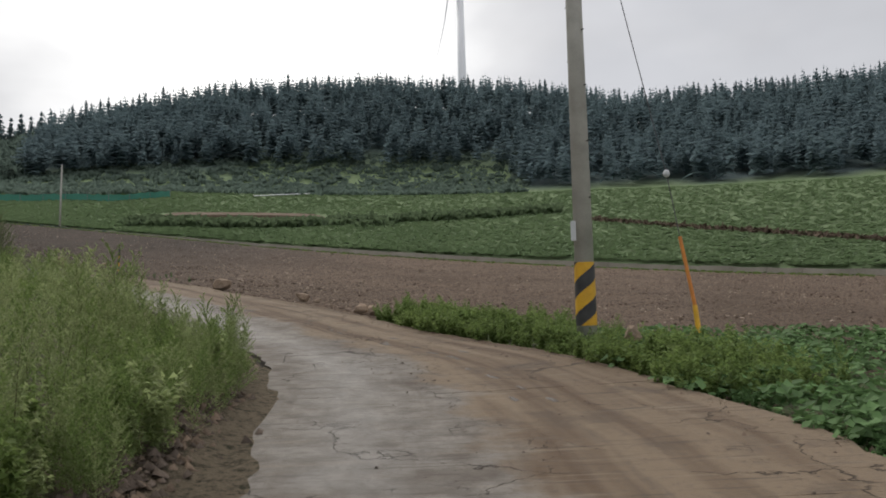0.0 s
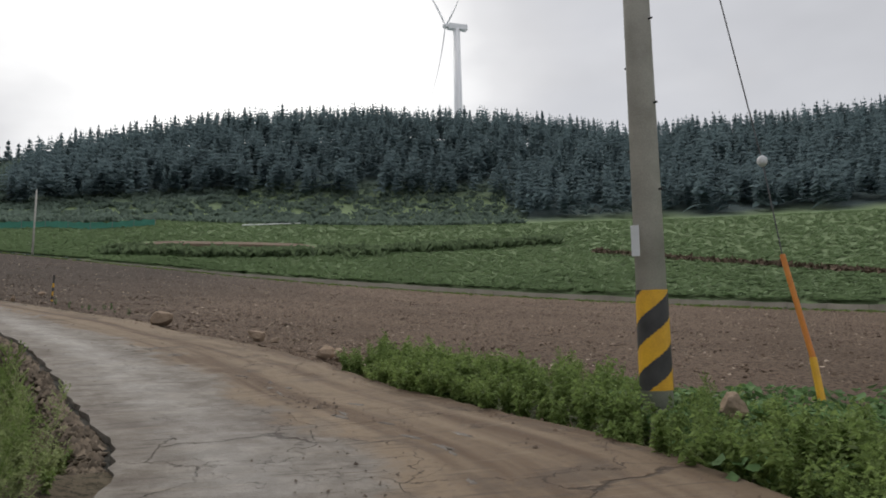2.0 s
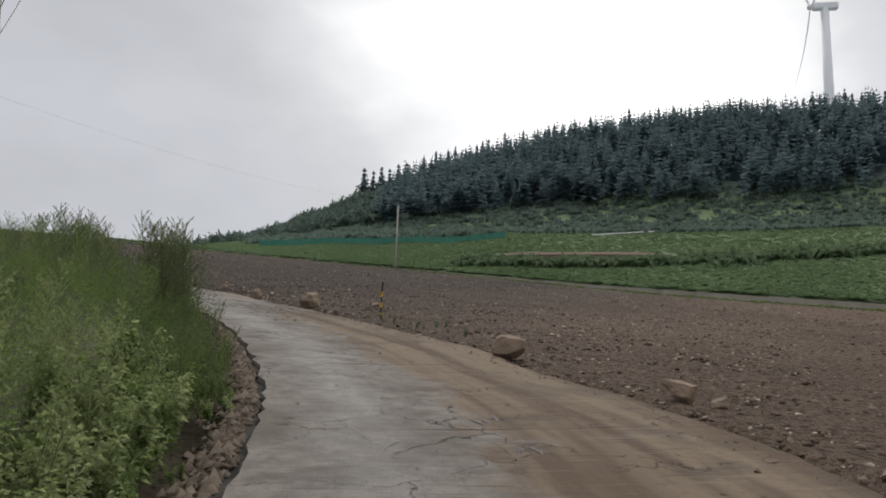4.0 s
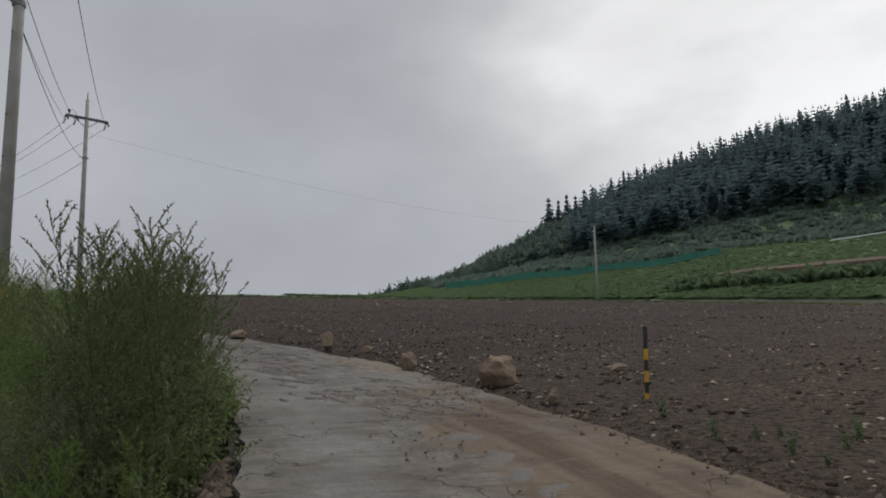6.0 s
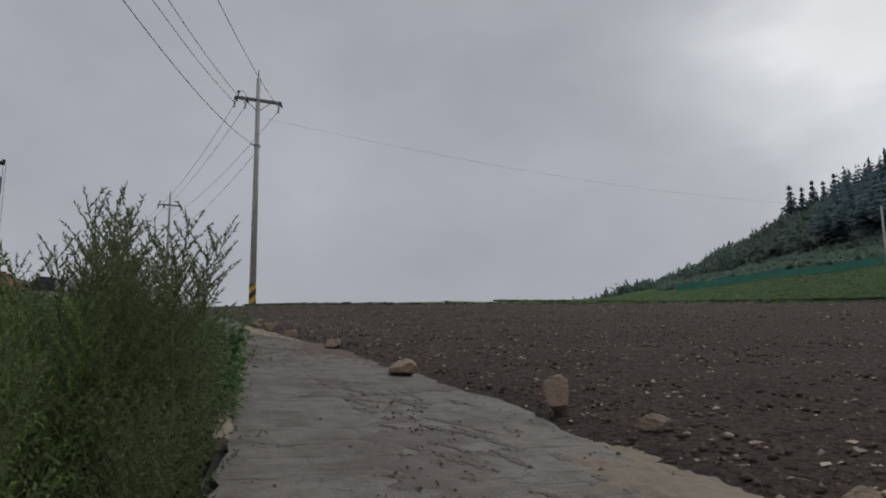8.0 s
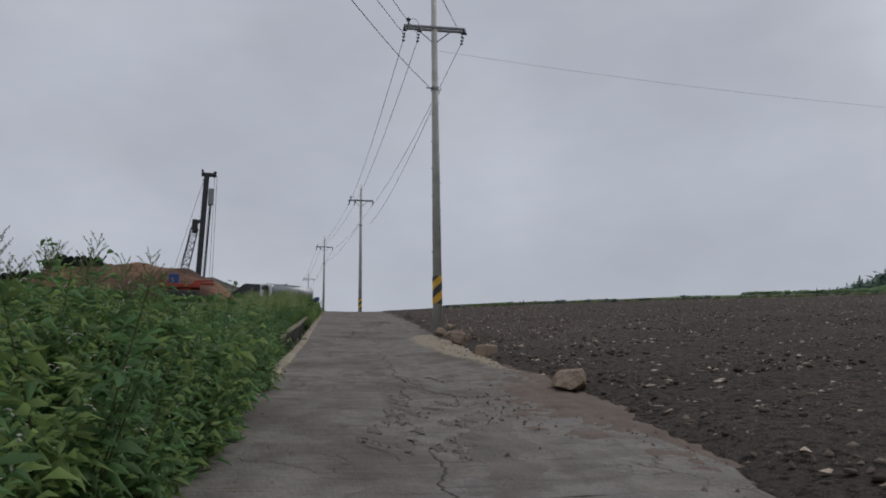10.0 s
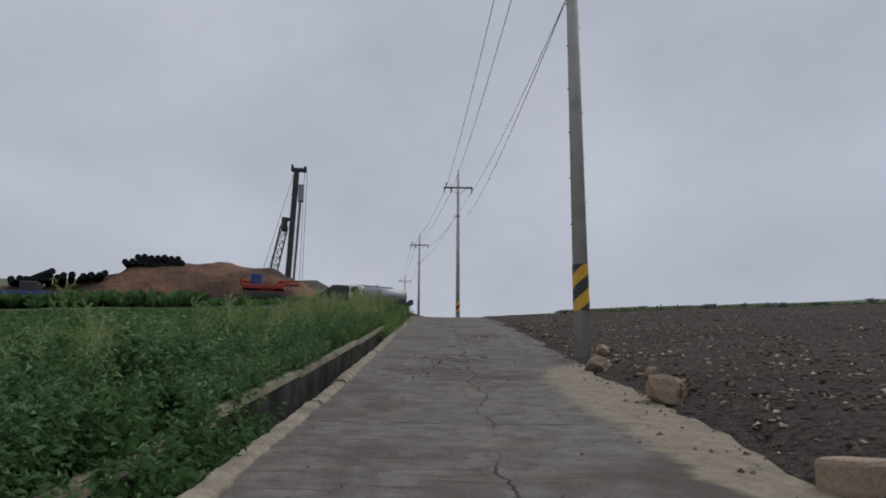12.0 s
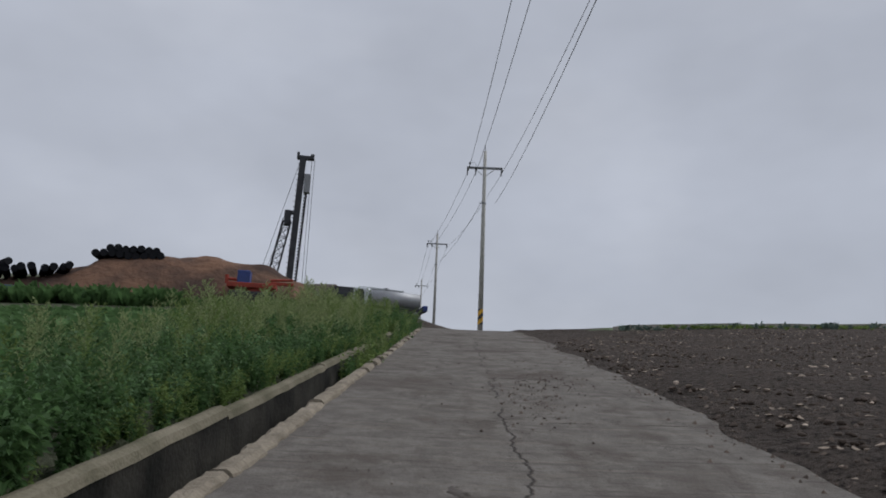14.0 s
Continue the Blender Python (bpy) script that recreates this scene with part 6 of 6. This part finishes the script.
# ---- mud on the road ----


def mud(name, s0, s1, c0, c1, w, amp, seed, label):
    """A patch of churned mud, tyre ridges slanting across it."""
    M.setdefault("mud", surface("wet_mud", (0.1, 0.08, 0.064), 0.6, (0.06, 0.048, 0.038), 2.5, 30, 0.5))
    rs = np.random.RandomState(seed)
    ns, nw = int((s1 - s0) / 0.09), int(w / 0.07)
    v, f = [], []
    for a in range(ns + 1):
        s = s0 + (s1 - s0) * a / ns
        c = c0 + (c1 - c0) * a / ns
        for b in range(nw + 1):
            o = c + w * (b / nw - 0.5)
            x, y, z, hw = along(s, o)
            p = Vector((x, y, seed))
            ridge = math.sin((s * 1.1 + o * 0.7) * 7.0 + 5 * noise.noise(p * 0.6)) * 0.45 + noise.noise(p * 1.1) * 1.1 + noise.noise(p * 4.0) * 0.6 + noise.noise(p * 9.0) * 0.4
            edge = min(1, 3 * min(a / ns, 1 - a / ns), 2.2 * min(b / nw, 1 - b / nw))
            v.append((x, y, z + amp * (ridge - 0.2 + (edge - 1) * 2.2)))
    g = lambda a, b: a * (nw + 1) + b
    for a in range(ns):
        for b in range(nw):
            f.append((g(a, b), g(a + 1, b), g(a + 1, b + 1), g(a, b + 1)))
    ob = new(name, mesh_of(name, v, f, M["mud"], True))
    return tagged(ob, label, "mud", kind="stuff")


mud("tyre_mud", 45, 61, -0.1, 0.2, 2.6, 0.022, 1, "film of wet churned mud over the concrete")
mud("tyre_mud", 62, 71, -0.3, -0.6, 1.6, 0.02, 2, "thin patches of wet mud on concrete")
mud("tyre_mud", 39, 46, -0.3, -0.3, 1.2, 0.02, 4, "thin patches of wet mud on concrete")


def tread_ridges():
    """Lumps of mud thrown up by tractor tyres, slanting across two wheel tracks."""
    rs = np.random.RandomState(14)
    sp = Soup()

    def bed(s, o):
        """A place on the crowned surface of the slabs."""
        x, y, z, hw = along(s, o)
        return x, y, z + 0.012 * math.cos(math.pi * (1 - o / hw))

    def smear(s, o, length, width, height, turn):
        """A thin ragged pad of pressed mud."""
        n, key = 22, rs.uniform(0, 90)
        rows = [(0.0, 0.0)]
        for ring in (0.35, 0.7, 1.0):
            for k in range(n):
                a = 2 * math.pi * k / n
                r = ring * (1 + 0.55 * noise.noise((2.2 * math.cos(a), 2.2 * math.sin(a), key)) + 0.55 * noise.noise((5 * math.cos(a), 5 * math.sin(a), key)) + 0.45 * noise.noise((13 * math.cos(a), 13 * math.sin(a), key)))
                rows.append((r * math.cos(a) * length / 2, r * math.sin(a) * width / 2))
        pts = []
        for i, (u, v) in enumerate(rows):
            x, y, z = bed(s + u * math.cos(turn) - v * math.sin(turn), o + u * math.sin(turn) + v * math.cos(turn))
            pts.append((x, y, z + (0.004 + height * rs.uniform(0.1, 1.0) if i <= 2 * n else -0.004)))
        tris = [(0, 1 + k, 1 + (k + 1) % n) for k in range(n)]
        for ring in (0, 1):
            for k in range(n):
                p, q = 1 + ring * n + k, 1 + ring * n + (k + 1) % n
                tris += [(p, p + n, q + n), (p, q + n, q)]
        sp.add(pts, tris)

    # slanting lug prints of a tractor tyre: broken lines of crumbs
    grains = []
    for g in range(8):
        q = np.random.RandomState(300 + g)
        grains.append((np.array([(1, 0, 0), (0, 1, 0), (-1, 0, 0), (0, -1, 0), (0.3, 0.2, 0.6), (-0.3, -0.1, 0.6)]) * q.uniform(0.6, 1.3, (6, 1)) + q.normal(size=(6, 3)) * 0.15, [(0, 1, 4), (1, 5, 4), (1, 2, 5), (2, 3, 5), (3, 4, 5), (3, 0, 4)]))

    def print_line(s, o, length, width, turn):
        curve = rs.uniform(-0.4, 0.4)
        smear(s, o, length, width * 2.0, 0.009, turn)
        for k in range(int(length * width * 900)):
            f = rs.uniform(-0.5, 0.5)
            w = width * (1 - (2 * f) ** 2) ** 0.5
            u, v = f * length, curve * length * f * f + rs.normal() * w * 0.45
            x, y, z = bed(s + u * math.cos(turn) - v * math.sin(turn), o + u * math.sin(turn) + v * math.cos(turn))
            r = rs.uniform(0.005, 0.014) + 0.022 * rs.uniform() ** 5
            sp.put(*grains[rs.randint(8)], x, y, z + rs.uniform(-0.004, 0.006), rs.uniform(0, 6.28), r)

    for track, lean, keep in (((47.5, 0.75, 52, 0.4, 56, -0.35, 62, -0.25), 0.3, 0.8), ((46, -0.35, 50, -0.55, 56, -0.95, 60, -1.1), 0.22, 0.55), ((66.0, 0.15, 68, 0.0, 70, -0.2, 71, -0.3), 0.25, 0.55), ((84.3, 0.5, 85, 0.45, 87, 0.25, 88.5, 0.1), 0.25, 0.5)):
        s = track[0]
        while s < track[6]:
            c = np.interp(s, track[0::2], track[1::2])
            if noise.noise((s * 0.9, lean * 7, 0)) > -0.12:
                for side in (-0.42, -0.2, 0.04, 0.26, 0.44):
                    if rs.uniform() < keep:
                        print_line(s + rs.normal() * 0.2, c + side + rs.normal() * 0.08, 0.25 + 0.6 * rs.uniform() ** 1.5, rs.uniform(0.05, 0.1), lean + rs.normal() * 0.2)
            s += rs.uniform(0.25, 0.5)
    # crumbs thrown along the first stretch
    for k in range(26):
        s = rs.uniform(17, 34)
        print_line(s, np.interp(s, (17, 34), (-0.9, 0.0)) + rs.normal() * 0.25, rs.uniform(0.15, 0.4), rs.uniform(0.02, 0.05), rs.uniform(-0.5, 0.5))
    tagged(new("tread_ridges", sp.mesh("tread_ridges", M["mud"])), "dark mud ridges pressed up by tractor tyres", "mud", kind="stuff")


tread_ridges()


def sand_bank(s0, s1, o0, o1, height, seed, label, name="sand_bank", mat="sand"):
    """A low smooth bank of washed-out sand at the road's edge."""
    M.setdefault("sand", surface("wet_sand", (0.2, 0.16, 0.112), 0.75, (0.15, 0.118, 0.083), 1.5, 40, 0.4))
    n, w = 90, 40
    v, f = [], []
    for a in range(n + 1):
        for b in range(w + 1):
            u, t = a / n * 2 - 1, b / w * 2 - 1
            s, o = s0 + (s1 - s0) * a / n, o0 + (o1 - o0) * b / w
            x, y, z, _ = along(s, o)
            r = math.hypot(u, t) + 0.3 * noise.noise((s * 1.2, o * 1.6, seed)) + 0.25 * noise.noise((s * 3.5, o * 3.5, seed))
            v.append((x, y, z - 0.03 + height * max(-1, 1.1 - max(r, 0.0) ** 1.5) + 0.014 * noise.noise((s * 4, o * 4, seed)) + 0.022 * noise.noise((s * 9, o * 9, seed))))
    for a in range(n):
        for b in range(w):
            k = a * (w + 1) + b
            f.append((k, k + w + 1, k + w + 2, k + 1))
    tagged(new(name, mesh_of(name, v, f, M[mat], True)), label, "sand" if mat == "sand" else "mud", kind="stuff")


sand_bank(50.6, 55.6, -1.05, -2.4, 0.075, 3, "low bank of tan washed sand at the road's edge")
sand_bank(63.5, 74.0, -0.8, -3.0, 0.06, 7, "spread of dark washed soil over the road's margin", "mud_spread", "darkclod")

# ---- the building site beyond the field ----


def mound():
    xs, ys = np.linspace(-148, -120, 40), np.linspace(-4, 42, 64)
    ridge = lambda y: np.interp(y, (-4, 5.7, 12, 14.5, 17.1, 22.9, 28.4, 33.5, 36.9, 40), (20.2, 21.4, 22.0, 23.0, 24.3, 24.9, 24.9, 24.5, 23.0, 19.5))
    v, f = [], []
    for i, x in enumerate(xs):
        for y in ys:
            base = gz(x, y) - 0.3
            t = (x + 132.5) / 8.0
            k = max(0, 1 - max(0, t) ** 1.6) if t > 0 else max(0, 1 - (t / 1.7) ** 2)
            h = base + max(0, float(ridge(y)) - base) * k
            h += 0.5 * k * noise.noise(Vector((x * 0.35, y * 0.35, 0))) + 0.2 * k * noise.noise(Vector((x, y, 4)))
            v.append((x, y, h))
    n = len(ys)
    for i in range(len(xs) - 1):
        for j in range(n - 1):
            f.append((i * n + j, (i + 1) * n + j, (i + 1) * n + j + 1, i * n + j + 1))
    tagged(new("earth_mound", mesh_of("earth_mound", v, f, M["earth"], True)), "large heap of orange-brown excavated earth", "earth mound")


mound()


M["pipe"] = surface("black_pipe_plastic", (0.022, 0.023, 0.027), 0.85, None, 2, 20, 0.0)


def pipe_at(x, y, z, length, r, yaw, pitch):
    m = Matrix.Translation((x, y, z)) @ Matrix.Rotation(yaw, 4, "Z") @ Matrix.Rotation(pitch, 4, "Y")
    p = thing("drain_pipe", "thick black plastic pipe stacked on the earth mound", "pipe", "stacked pipes", at=m)
    bm = bmesh.new()
    n = 16
    rings = [[bm.verts.new((xx, rr * math.cos(2 * math.pi * i / n), rr * math.sin(2 * math.pi * i / n))) for i in range(n)] for xx, rr in ((0, r * 0.86), (length / 2, r * 0.86), (length / 2, r), (-length / 2, r), (-length / 2, r * 0.86), (0, r * 0.86))]
    for a, b in zip(rings, rings[1:]):
        for i in range(n):
            bm.faces.new((a[i], a[(i + 1) % n], b[(i + 1) % n], b[i]))
    part("tube", bm, M["pipe"], p, smooth=False)
    part("rim", rod(bmesh.new(), (length / 2 - 0.12, 0, 0), (length / 2 - 0.02, 0, 0), r * 1.05, n=16), M["pipe"], p)


rsp = np.random.RandomState(5)
for k in range(9):
    pipe_at(-132.2, 16.3 + k * 0.78, 24.4 + 0.12 * math.sin(k), 5, 0.36, 0.12, 0.04)
for k in range(7):
    pipe_at(-132.4, 17.6 + k * 0.74, 25.0 + 0.08 * math.sin(k * 2), 5, 0.36, 0.12, 0.02)
for k in range(13):
    pipe_at(-130 + rsp.uniform(-0.5, 0.5), 4.6 + k * 0.8, 21.5 + 0.08 * k + rsp.uniform(-0.08, 0.12), 5, 0.36, 0.36 + rsp.uniform(-0.06, 0.06), rsp.uniform(-0.02, 0.02))
pipe_at(-129.2, 8.0, 22.3, 5, 0.36, 0.75, -0.08)


def lattice(bm, a, b, w, n, r):
    a, b = Vector(a), Vector(b)
    d = (b - a).normalized()
    u = d.cross(Vector((1, 0, 0))).normalized()
    v = d.cross(u)
    cs = [(u * sx + v * sy) * w / 2 for sx, sy in ((-1, -1), (1, -1), (1, 1), (-1, 1))]
    for c in cs:
        rod(bm, a + c, b + c, r, n=5)
    for k in range(n):
        p, q = a.lerp(b, k / n), a.lerp(b, (k + 1) / n)
        for j in range(4):
            rod(bm, p + cs[j], q + cs[(j + 1) % 4], r * 0.6, n=4)
            rod(bm, p + cs[j], p + cs[(j + 1) % 4], r * 0.6, n=4)
    return bm


def piling_rig():
    M["rigdark"] = surface("rig_paint", (0.035, 0.036, 0.042), 0.6, (0.06, 0.06, 0.065), 1, 10, 0.1)
    M["orange"] = surface("orange_paint", (0.38, 0.06, 0.035), 0.6, (0.25, 0.045, 0.03), 2, 20, 0.1)
    rig = thing("piling_rig", "tall dark piling rig with auger and lattice boom", "piling rig")
    b, t = Vector((-155.5, 34.05, 24.0)), Vector((-155.5, 34.65, 44.7))
    bm = bmesh.new()
    m = Matrix.Translation((b + t) / 2) @ (t - b).to_track_quat("Z", "Y").to_matrix().to_4x4()
    box(bm, (0.85, 0.85, (t - b).length), m, 0.06)
    part("mast", bm, M["rigdark"], rig)
    for k in range(26):
        p = b.lerp(t, k / 26)
        part("mast_rung", box(bmesh.new(), (0.12, 0.2, 0.1), Matrix.Translation(p + Vector((0.3, -0.5, 0)))), M["steel"], rig)
    bm = box(bmesh.new(), (0.9, 2.4, 0.5), Matrix.Translation(t + Vector((0, 0.35, 0.2))), 0.08)
    box(bm, (0.5, 0.35, 0.8), Matrix.Translation(t + Vector((0, -0.7, 0.6))), 0.05)
    box(bm, (0.5, 0.5, 0.5), Matrix.Translation(t + Vector((0, 1.3, 0.55))), 0.05)
    part("mast_head", bm, M["rigdark"], rig)
    a0, a1 = Vector((-155.2, 34.95, 24.0)), Vector((-155.2, 35.5, 39.5))
    au = part("auger", rod(bmesh.new(), a0, a1, 0.12, n=8), M["rigdark"], rig)
    bm = bmesh.new()
    n = 34
    for k in range(n * 10):
        f0, f1 = k / (n * 10), (k + 1) / (n * 10)
        p, q = a0.lerp(a1, f0), a0.lerp(a1, f1)
        an, bn = k * math.pi / 5, (k + 1) * math.pi / 5
        vs = [p, p + Vector((math.cos(an), math.sin(an), 0)) * 0.36, q + Vector((math.cos(bn), math.sin(bn), 0)) * 0.36, q]
        bm.faces.new([bm.verts.new(v) for v in vs])
    part("flight", bm, M["rigdark"], au)
    part("drive_unit", box(bmesh.new(), (0.8, 0.9, 2.8), Matrix.Translation((-155.2, 35.5, 41.0)), 0.1), M["steel"], rig)
    part("boom", lattice(bmesh.new(), (-155.3, 31.3, 24.5), (-155.4, 33.2, 35.6), 1.1, 9, 0.08), M["rigdark"], rig)
    bm = box(bmesh.new(), (0.9, 0.9, 2.2), Matrix.Translation((-155.4, 33.2, 35.9)), 0.1)
    rod(bm, (-155.4, 33.2, 36.4), (-155.5, 34.3, 37.0), 0.3, n=8)
    part("boom_head", bm, M["rigdark"], rig)
    for y0, z0, y1, z1 in ((29.5, 25, 34.4, 44.8), (30.0, 25, 33.2, 36.2), (30.6, 25, 33.0, 35.8), (35.9, 25, 35.9, 44.9), (36.3, 25, 36.3, 44.8)):
        part("stay_cable", rod(bmesh.new(), (-155.3, y0, z0), (-155.4, y1, z1), 0.035, n=5), M["wire"], rig)
    part("cabin", box(bmesh.new(), (4, 3.6, 2.2), Matrix.Translation((-157, 31.5, 24.6)), 0.2), M["rigdark"], rig)
    for dx in (-1.8, 1.8):
        part("crawler_track", box(bmesh.new(), (0.9, 6.5, 1.1), Matrix.Translation((-155.5 + dx, 32, 23.6)), 0.3), M["rigdark"], rig)


piling_rig()


def drill_cart():
    M["blue"] = surface("blue_paint", (0.03, 0.06, 0.25), 0.5, (0.03, 0.05, 0.17), 2, 20, 0.1)
    at = Matrix.Translation((-125.2, 31.6, gz(-125.2, 31.6) + 0.25))
    c = thing("drill_cart", "small red drilling machine with a blue cabin", "drilling machine", at=at)
    part("chassis", box(bmesh.new(), (1.8, 4.6, 0.5), Matrix.Translation((0, 1, 1.5)), 0.08), M["orange"], c)
    part("cabin", box(bmesh.new(), (1.4, 1.2, 1.5), Matrix.Translation((0, 0.2, 2.2)), 0.1), M["blue"], c, "blue cabin")
    part("tank", ball(rod(bmesh.new(), (0, 1.0, 1.0), (0, 2.2, 1.0), 0.62, n=14), (0, 1.0, 1.0), 0.6, 2), M["orange"], c)
    part("arm", rod(rod(bmesh.new(), (0, -0.3, 2.1), (0, -1.4, 2.15), 0.14, n=8), (0, -1.4, 1.7), (0, -1.45, 2.5), 0.18, n=8), M["orange"], c)
    part("drill_boom", rod(box(bmesh.new(), (0.3, 2.6, 0.3), Matrix.Translation((0, 3.6, 1.9)), 0.05), (0, 2.6, 2.2), (0, 4.8, 2.35), 0.12, n=8), M["orange"], c)
    for sx in (-0.8, 0.8):
        part("crawler_track", box(bmesh.new(), (0.5, 4.2, 0.9), Matrix.Translation((sx, 1, 0.5)), 0.22), M["dark"], c)
    e = thing("blue_loader", "blue machine parked beside the earth mound", "machine", at=Matrix.Translation((-124.5, 7.5, gz(-124.5, 7.5))))
    part("body", box(bmesh.new(), (2.2, 7.0, 0.7), Matrix.Translation((0, 1.5, 1.2)), 0.12), M["blue"], e)
    part("cabin", box(bmesh.new(), (1.8, 1.8, 1.3), Matrix.Translation((0, 1.2, 2.0)), 0.2), M["dark"], e)
    for y in (-1.2, 0.6, 3.4, 4.4):
        w = part("wheel", rod(bmesh.new(), (-1.1, y, 0.5), (1.1, y, 0.5), 0.5, n=16), M["dark"], e)


drill_cart()


def tanker():
    M["silver"] = surface("silver_tank", (0.4, 0.41, 0.43), 0.5, (0.32, 0.32, 0.33), 1, 10, 0.05, metal=0.4)
    M["glass"] = surface("dark_glass", (0.02, 0.025, 0.03), 0.1, None, 1, 5, 0.0)
    z = 19.55
    c = thing("tank_truck", "parked silver tank truck behind the weeds", "truck", at=Matrix.Translation((-130.7, 46.2, z)) @ Matrix.Rotation(0.06, 4, "Z"))
    part("chassis", box(bmesh.new(), (1.8, 7.4, 0.35), Matrix.Translation((0, 0, 0.95)), 0.04), M["dark"], c)
    bm = bmesh.new()
    rod(bm, (0, -1.9, 2.05), (0, 3.2, 1.95), 0.98, 0.85, 24)
    ball(bm, (0, -1.9, 2.05), 0.96, 3, (1, 0.4, 1))
    part("tank", bm, M["silver"], c, smooth=True)
    part("boom", rod(bmesh.new(), (0.2, -3.0, 3.15), (0.2, 1.5, 2.95), 0.09, n=8), M["white"], c, "pale boom along the tank")
    part("hatch", rod(bmesh.new(), (0, -0.4, 2.9), (0, -0.4, 3.2), 0.3, n=14), M["silver"], c)
    cab = part("cab", box(bmesh.new(), (2.0, 1.8, 2.0), Matrix.Translation((0, -3.2, 2.0)), 0.25), M["white"], c)
    part("windscreen", box(bmesh.new(), (1.7, 0.05, 0.8), Matrix.Translation((0, -4.13, 2.4)), 0.02), M["glass"], cab)
    part("bumper", box(bmesh.new(), (1.9, 0.5, 0.6), Matrix.Translation((0, 3.75, 1.2)), 0.08), M["blue"], c)
    for y in (-3.0, 1.6, 2.7):
        for sx in (-0.9, 0.9):
            w = part("wheel", rod(bmesh.new(), (sx - 0.15, y, 0.5), (sx + 0.15, y, 0.5), 0.5, n=18), M["dark"], c)
            part("rim", rod(bmesh.new(), (sx - 0.16, y, 0.5), (sx + 0.16, y, 0.5), 0.26, n=12), M["steel"], w)
    v = thing("dark_van", "dark grey van parked beside the tank truck", "van", at=Matrix.Translation((-130.4, 41.2, 19.7)))
    bm = bmesh.new()
    prof = [(-2.4, 0.5), (2.4, 0.5), (2.4, 2.3), (2.2, 2.75), (-0.8, 2.8), (-1.9, 1.9), (-2.45, 1.5)]
    left = [bm.verts.new((-0.9, y, h)) for y, h in prof]
    right = [bm.verts.new((0.9, y, h)) for y, h in prof]
    bm.faces.new(left)
    bm.faces.new(list(reversed(right)))
    for i in range(len(prof)):
        bm.faces.new((left[i], right[i], right[(i + 1) % len(prof)], left[(i + 1) % len(prof)]))
    bmesh.ops.recalc_face_normals(bm, faces=bm.faces)
    bmesh.ops.bevel(bm, geom=list(bm.edges), offset=0.1, segments=2, affect="EDGES")
    part("body", bm, M["rigdark"], v)
    part("side_window", box(bmesh.new(), (1.84, 2.4, 0.55), Matrix.Translation((0, 0.6, 2.25)), 0.03), M["glass"], v)
    for y in (-1.5, 1.5):
        for sx in (-0.8, 0.8):
            part("wheel", rod(bmesh.new(), (sx - 0.12, y, 0.38), (sx + 0.12, y, 0.38), 0.38, n=18), M["dark"], v)


tanker()
